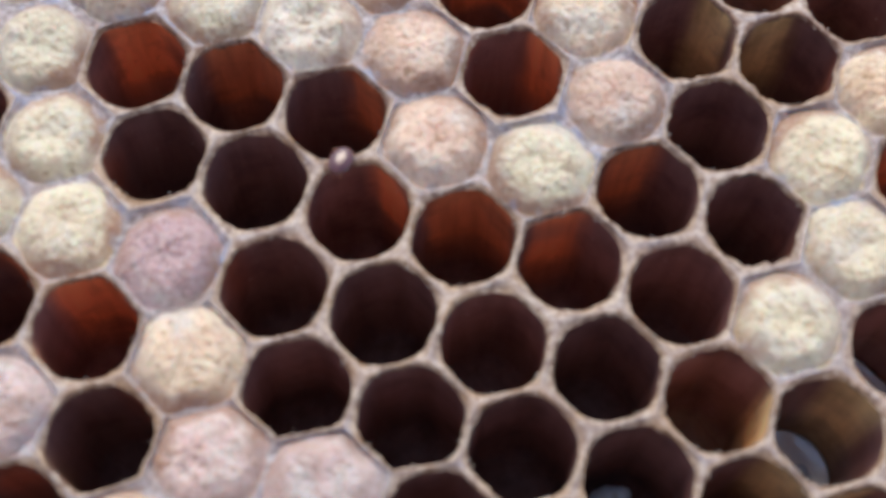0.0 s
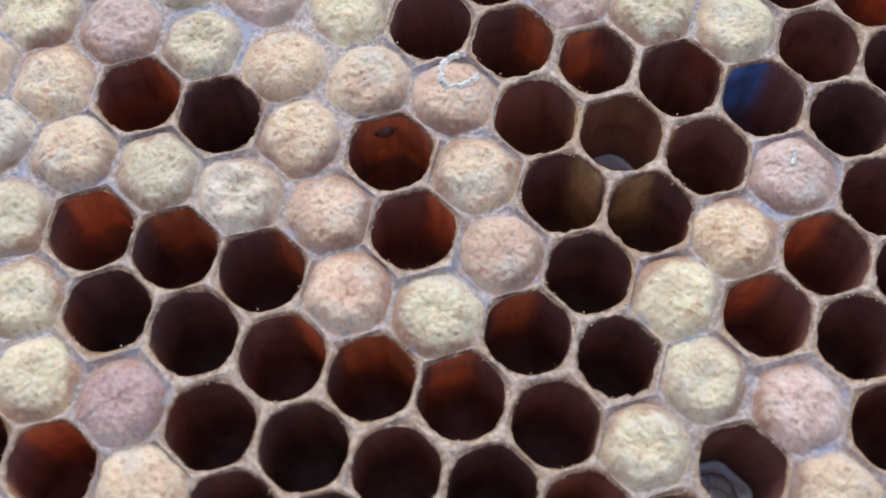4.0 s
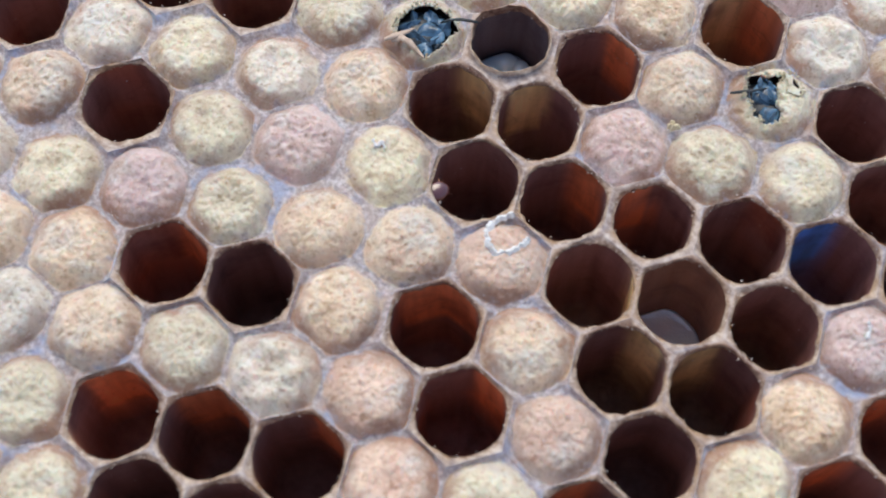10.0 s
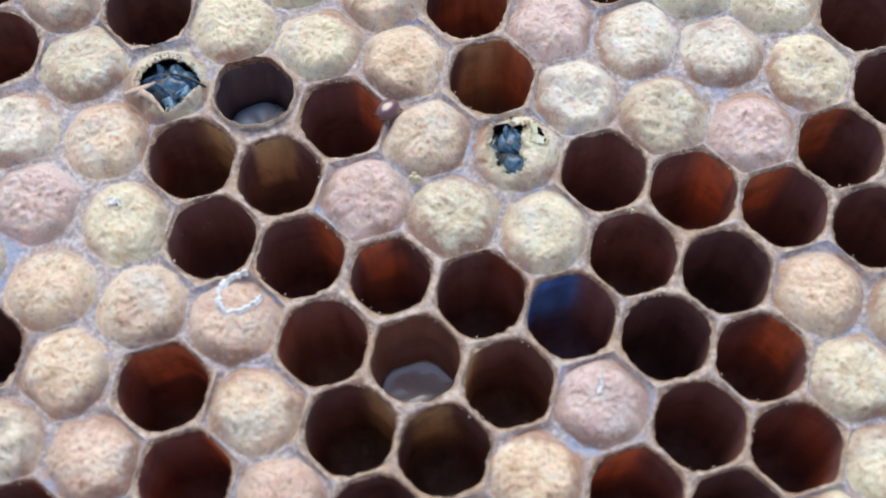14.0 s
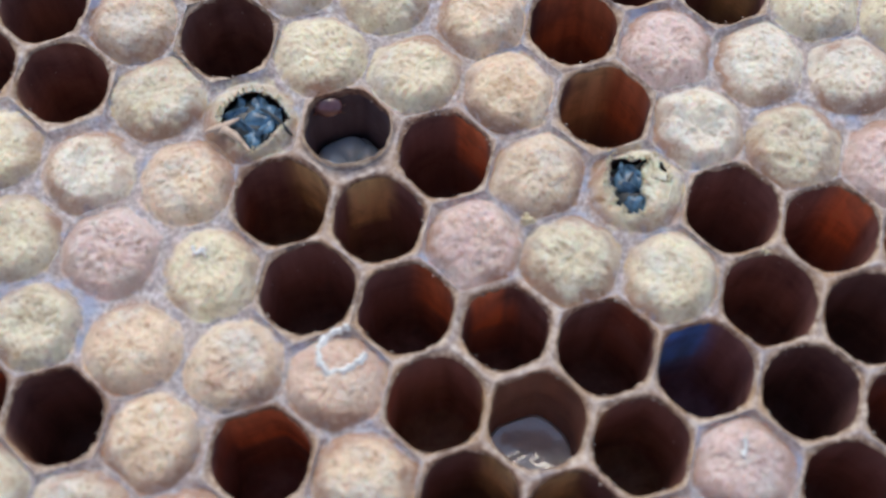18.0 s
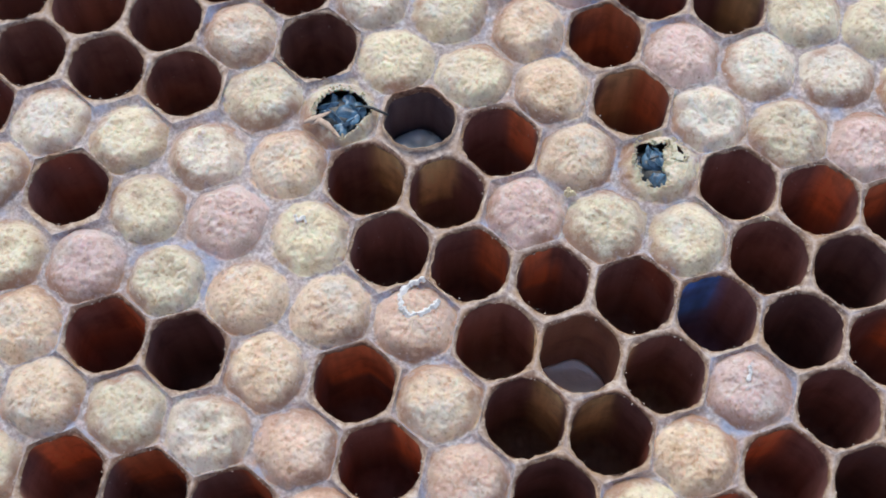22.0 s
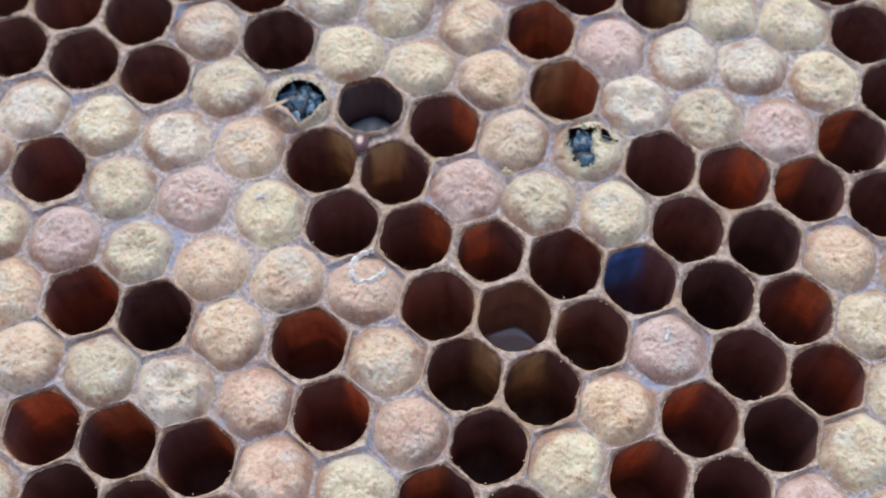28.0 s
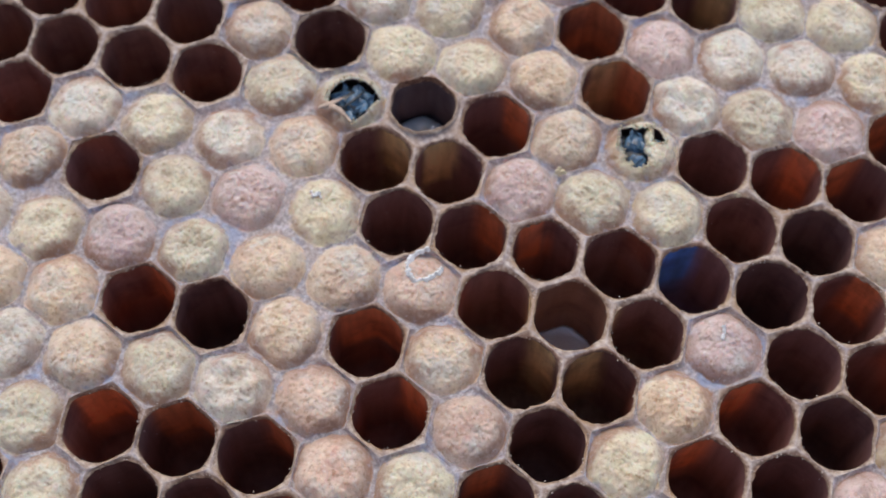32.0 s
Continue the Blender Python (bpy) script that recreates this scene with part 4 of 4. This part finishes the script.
def crumb(x, y, z, size, label):
    rr = random.Random(int(x * 100))
    bm = bmesh.new()
    for k in range(4):
        ico_shell(bm, (x * P + rr.uniform(-1, 1) * size * P * 0.8, y * P + rr.uniform(-1, 1) * size * P * 0.8, z * P + rr.uniform(0, 0.5) * size * P), size * P, rr)
    tagged(part("wax_crumb", bm, CRUMB, None, smooth=False), label, "wax crumb", "wax crumbs on the comb")


crumb(2.50, 0.29, 0.06, 0.06, "pale yellow crumb of wax between two cappings")
crumb(4.88, 0.44, 0.03, 0.045, "small tan crumb of wax on a cell rim")
crumb(-1.96, 2.41, 0.02, 0.04, "small cream crumb of wax on a cell rim")
crumb(-0.62, 0.08, 0.04, 0.04, "small cream crumb of wax beside a cell rim")


# ---- the mite ----
def build_mite():
    top = tagged(empty("mite"), "shiny reddish-brown oval mite crawling over the comb", "mite")
    bm = bmesh.new()
    ball(bm, (0, 0, 0.062 * P), (0.150 * P, 0.112 * P, 0.060 * P), None, 28, 18)
    for v in bm.verts:
        if v.co.z < 0.05 * P:
            v.co.z = 0.05 * P - 0.4 * (0.05 * P - v.co.z)
    part("shield", bm, MITE, top)
    bm = bmesh.new()
    ball(bm, (0, 0, 0.045 * P), (0.125 * P, 0.092 * P, 0.035 * P), None, 16, 8)
    part("underside", bm, MITE_LEG, top)
    for s in (-1, 1):
        for i, (y, out, fwd) in enumerate(((0.07, 0.03, 0.075), (0.05, 0.07, 0.06), (0.0, 0.11, 0.0), (-0.04, 0.10, -0.04))):
            bm = tube([(s * 0.06 * P, y * P, 0.04 * P), (s * (0.07 + out * 0.5) * P, (y + fwd * 0.5) * P, 0.055 * P), (s * (0.06 + out) * P, (y + fwd) * P, 0.004 * P)],
                      [0.014 * P, 0.012 * P, 0.008 * P], 6)
            part("leg", bm, MITE_LEG, top)
    return top


mite = build_mite()
bm = bmesh.new()
chip = [(-0.085, 0.04), (-0.065, -0.085), (0.085, -0.085), (0.085, -0.005), (0.0, 0.025), (-0.03, 0.15), (-0.11, 0.155)]
upper, lower = ([bm.verts.new((x * P, y * P, (z + 0.01 * math.sin(40 * x)) * P)) for x, y in chip] for z in (0.03, 0.0))
bm.faces.new(list(reversed(upper))), bm.faces.new(lower)
for i in range(7):
    bm.faces.new((upper[i], upper[i - 1], lower[i - 1], lower[i]))
wax_chip = tagged(part("wax_chip", bm, WAX["y"], None, smooth=False), "cream chip of capping bitten loose by the bee", "wax chip")
wax_chip.location = centre(4, -1) + Vector((0.19, 0.17, 0.112)) * P


def motions():
    """The mite's crawl: seconds, x, y, z in P, lean and heading in degrees."""
    rows = []
    for t, x, y, z, lean, head in (
        (0.0, -0.29, -4.79, 0.02, 0, 80),
        (0.3, 0.05, -4.64, 0.02, 0, 60),
        (0.6, 0.03, -4.32, 0.02, 3, 30),
        (0.9, -0.04, -4.10, 0.08, 7, -6),
        (1.2, -0.25, -3.65, 0.21, 0, 0),
        (1.5, -0.26, -3.14, 0.08, -5, 4),
        (1.8, -0.15, -2.75, 0.05, 3, 0),
        (2.0, -0.32, -2.62, 0.15, 10, -11),
        (2.1, -0.36, -2.58, 0.16, -8, -11),
        (2.4, -0.16, -2.4, 0.04, -10, -59),
        (2.7, -0.06, -2.4, 0.02, -4, -85),
        (3.0, 0.06, -2.38, 0.01, -18, -69),
        (3.3, 0.2, -2.3, -0.16, -21, -58),
        (3.6, 0.29, -2.14, -0.34, 45, -20),
        (3.9, 0.28, -2.12, -0.36, 62, 0),
        (4.2, 0.21, -2.21, -0.26, 45, 10),
        (4.5, 0.12, -2.54, 0.01, -15, -53),
        (5.2, -0.2, -2.62, 0.14, -8, -85),
        (6.0, -0.6, -2.6, 0.18, -1, -101),
        (6.5, -0.82, -2.5, 0.16, 5, -142),
        (7.0, -0.74, -2.42, 0.18, 0, -166),
        (7.4, -0.48, -2.43, 0.15, 5, -196),
        (7.7, -0.4, -2.22, 0.08, -4, -200),
        (8.0, -0.14, -1.82, 0.22, -4, -206),
        (8.3, 0.0, -1.48, 0.22, 9, -190),
        (8.6, -0.08, -1.26, 0.04, 5, -180),
        (8.9, -0.14, -1.02, 0.14, -4, -200),
        (9.2, -0.12, -0.8, 0.14, 7, -220),
        (9.5, -0.04, -0.73, 0.03, 21, -255),
        (9.8, 0.05, -0.98, -0.10, 16, -330),
        (10.1, 0.14, -1.04, -0.16, 9, -322),
        (10.4, 0.16, -1.12, -0.16, -3, -336),
        (10.7, 0.22, -1.21, -0.18, -6, -302),
        (11.0, 0.41, -1.26, -0.17, -7, -280),
        (11.2, 0.60, -1.26, -0.14, -8, -268),
        (11.4, 0.72, -1.27, -0.02, -9, -253),
        (11.6, 0.76, -1.24, 0.00, -6, -225),
        (11.8, 0.84, -1.15, 0.02, -2, -225),
        (12.0, 0.98, -1.02, 0.02, 0, -204),
        (12.2, 0.99, -0.82, 0.02, 0, -191),
        (12.4, 1.06, -0.62, 0.02, 1, -256),
        (12.6, 1.2, -0.48, 0.01, 1, -240),
        (12.8, 1.4, -0.32, 0.01, 0, -231),
        (13.0, 1.54, -0.2, 0.01, -7, -220),
        (13.2, 1.68, 0.1, 0.15, -3, -200),
        (13.4, 1.9, 0.38, 0.06, 5, -166),
        (13.6, 2.12, 0.46, 0.03, 3, -160),
        (13.8, 2.12, 0.7, 0.02, 0, -135),
        (14.0, 2.02, 1.03, 0.03, -1, -120),
        (14.2, 1.8, 1.2, 0.03, -1, -110),
        (14.5, 1.6, 1.36, 0.04, -1, -100),
        (14.8, 1.42, 1.47, 0.05, -2, -90),
        (15.0, 1.38, 1.49, 0.07, -9, -80),
        (15.5, 1.28, 1.61, 0.15, -3, -80),
        (16.2, 0.95, 1.72, 0.10, 3, -96),
        (17.0, 0.48, 1.7, 0.05, 3, -84),
        (17.5, 0.29, 1.65, 0.08, 3, -14),
        (17.8, 0.30, 1.38, 0.00, 10, 31),
        (18.1, 0.18, 1.13, -0.14, 40, 10),
        (18.5, 0.12, 1.02, -0.50, 50, 20),
        (19.0, 0.22, 0.66, -0.80, 40, 15),
        (21.0, 0.45, 0.57, -0.90, 0, 0),
        (22.6, 0.80, 0.62, -0.50, -30, -10),
        (23.3, 0.93, 0.7, -0.12, -38, -15),
        (24.0, 0.86, 0.56, 0.02, -10, -54),
        (25.0, 0.52, 0.4, 0.03, -1, -100),
        (25.5, 0.54, 0.35, 0.03, 0, -85),
        (26.5, 0.54, 0.34, 0.03, 0, -80),
        (27.5, 0.51, 0.32, 0.03, 0, -80),
        (28.0, 0.5, 0.33, 0.03, 0, -80),
        (28.5, 0.51, 0.33, 0.03, 0, -80),
        (29.0, 0.5, 0.35, 0.03, 0, -85),
        (29.5, 0.51, 0.31, 0.03, 2, -160),
        (30.0, 0.56, 0.42, 0.02, 3, -168),
        (30.2, 0.62, 0.5, 0.01, 4, -160),
        (30.4, 0.8, 0.58, -0.02, 9, -235),
        (30.7, 0.94, 0.72, -0.10, 27, -210),
        (31.0, 0.96, 0.86, -0.35, 40, -172),
        (31.5, 0.9, 1.0, -0.70, 42, -144),
        (32.0, 0.8, 1.08, -1.00, 37, -129),
    ):
        rows.append((t, pose(x * P, y * P, z * P, lean, 0, head)))
    walk(mite, rows)
    # each bee's free antenna: seconds, how far it reaches out in P, its heading, its rise; both bees shift a little as they gnaw
    for arm, base, swing in (
            (feeler_e, (0.12, 0.10, 0.10), ((0.0, -0.12, -20, -8), (9.0, -0.10, 0, 0), (9.5, 0.06, 12, 4), (10.5, 0.08, 8, 4), (11.5, 0.04, 16, 4), (12.5, -0.1, 0, -4),
                                            (17.5, -0.06, -20, -6), (18.0, -0.02, -30, -6), (20.0, 0.03, -32, -4), (20.6, 0.04, -24, 0), (21.7, 0.06, -4, 2), (23.0, 0.06, 2, 2),
                                            (24.2, 0.04, 4, 2), (24.8, -0.12, 4, -4), (27.5, -0.12, -30, -8), (28.4, -0.10, -118, -2), (32.0, -0.10, -120, -2))),
            (feeler_b, (-0.02, 0.16, 0.08), ((0.0, 0.02, 192, 4), (3.5, 0.02, 195, 4), (9.0, -0.08, 190, -4), (10.0, 0.06, 205, 4), (10.6, 0.06, 204, 4), (11.2, -0.16, 190, -10), (14.0, -0.16, 120, -10), (18.0, -0.16, 60, -10),
                                             (24.8, -0.16, 20, -10), (25.5, 0.24, 40, 12), (26.5, 0.10, 30, 10), (27.5, 0.0, 14, 10), (28.4, -0.06, -10, 0),
                                             (29.3, -0.05, -14, 0), (30.2, -0.05, -8, 2), (31.0, 0.0, 22, 10), (32.0, -0.06, -20, -2)))):
        keys = []
        for t, reach, way, rise in swing:
            k = radians(way)
            keys.append((t, pose((base[0] + reach * math.cos(k)) * P, (base[1] + reach * math.sin(k)) * P, base[2] * P, 0, -rise, way)))
        walk(arm, keys)
    for thing, cell, sway in (
            (bee_e, (0, -1), ((0.0, 0.0, 0.0, 0.0, 0), (9.5, 0.0, 0.0, 0.0, 4), (12.0, 0.01, -0.01, 0.0, -3), (14.5, 0.02, 0.0, 0.0, 5), (18.0, 0.0, 0.0, 0.01, 3), (21.0, 0.01, 0.01, 0.01, -4),
                              (24.2, 0.0, 0.0, 0.0, 0), (25.0, -0.01, 0.0, -0.02, -8), (28.0, 0.0, 0.01, -0.02, -5), (32.0, 0.0, 0.0, -0.02, -5))),
            (bee_b, (4, -1), ((0.0, 0.0, 0.0, 0.0, 0), (14.0, 0.0, 0.0, 0.0, 0), (18.0, 0.0, 0.0, -0.02, 6), (19.0, 0.0, -0.01, -0.01, 0), (20.0, 0.0, 0.0, 0.01, -2), (22.4, 0.01, -0.01, 0.01, 3),
                              (24.2, 0.0, 0.0, 0.01, 0), (25.0, 0.01, -0.02, -0.03, 14), (25.5, 0.02, -0.01, -0.03, 18), (27.5, 0.01, -0.01, 0.0, 4), (30.2, 0.0, 0.0, 0.0, 0), (32.0, -0.01, -0.02, -0.01, -6)))):
        c = centre(*cell)
        walk(thing, [(t, pose(c.x + x * P, c.y + y * P, (z - 0.02) * P, 0, 0, turn)) for t, x, y, z, turn in sway])
    # a chip of capping that she bites off falls into her cell
    c = centre(4, -1)
    walk(wax_chip, [(t, pose(c.x + x * P, c.y + y * P, z * P, tip, 0, 0)) for t, x, y, z, tip in (
        (0.0, 0.19, 0.17, 0.112, 0), (25.6, 0.19, 0.17, 0.112, 0), (26.2, 0.2, 0.16, 0.06, -35), (26.9, 0.27, 0.10, -0.3, -70), (27.4, 0.30, 0.06, -0.62, -80), (32.0, 0.30, 0.06, -0.62, -80))])


motions()
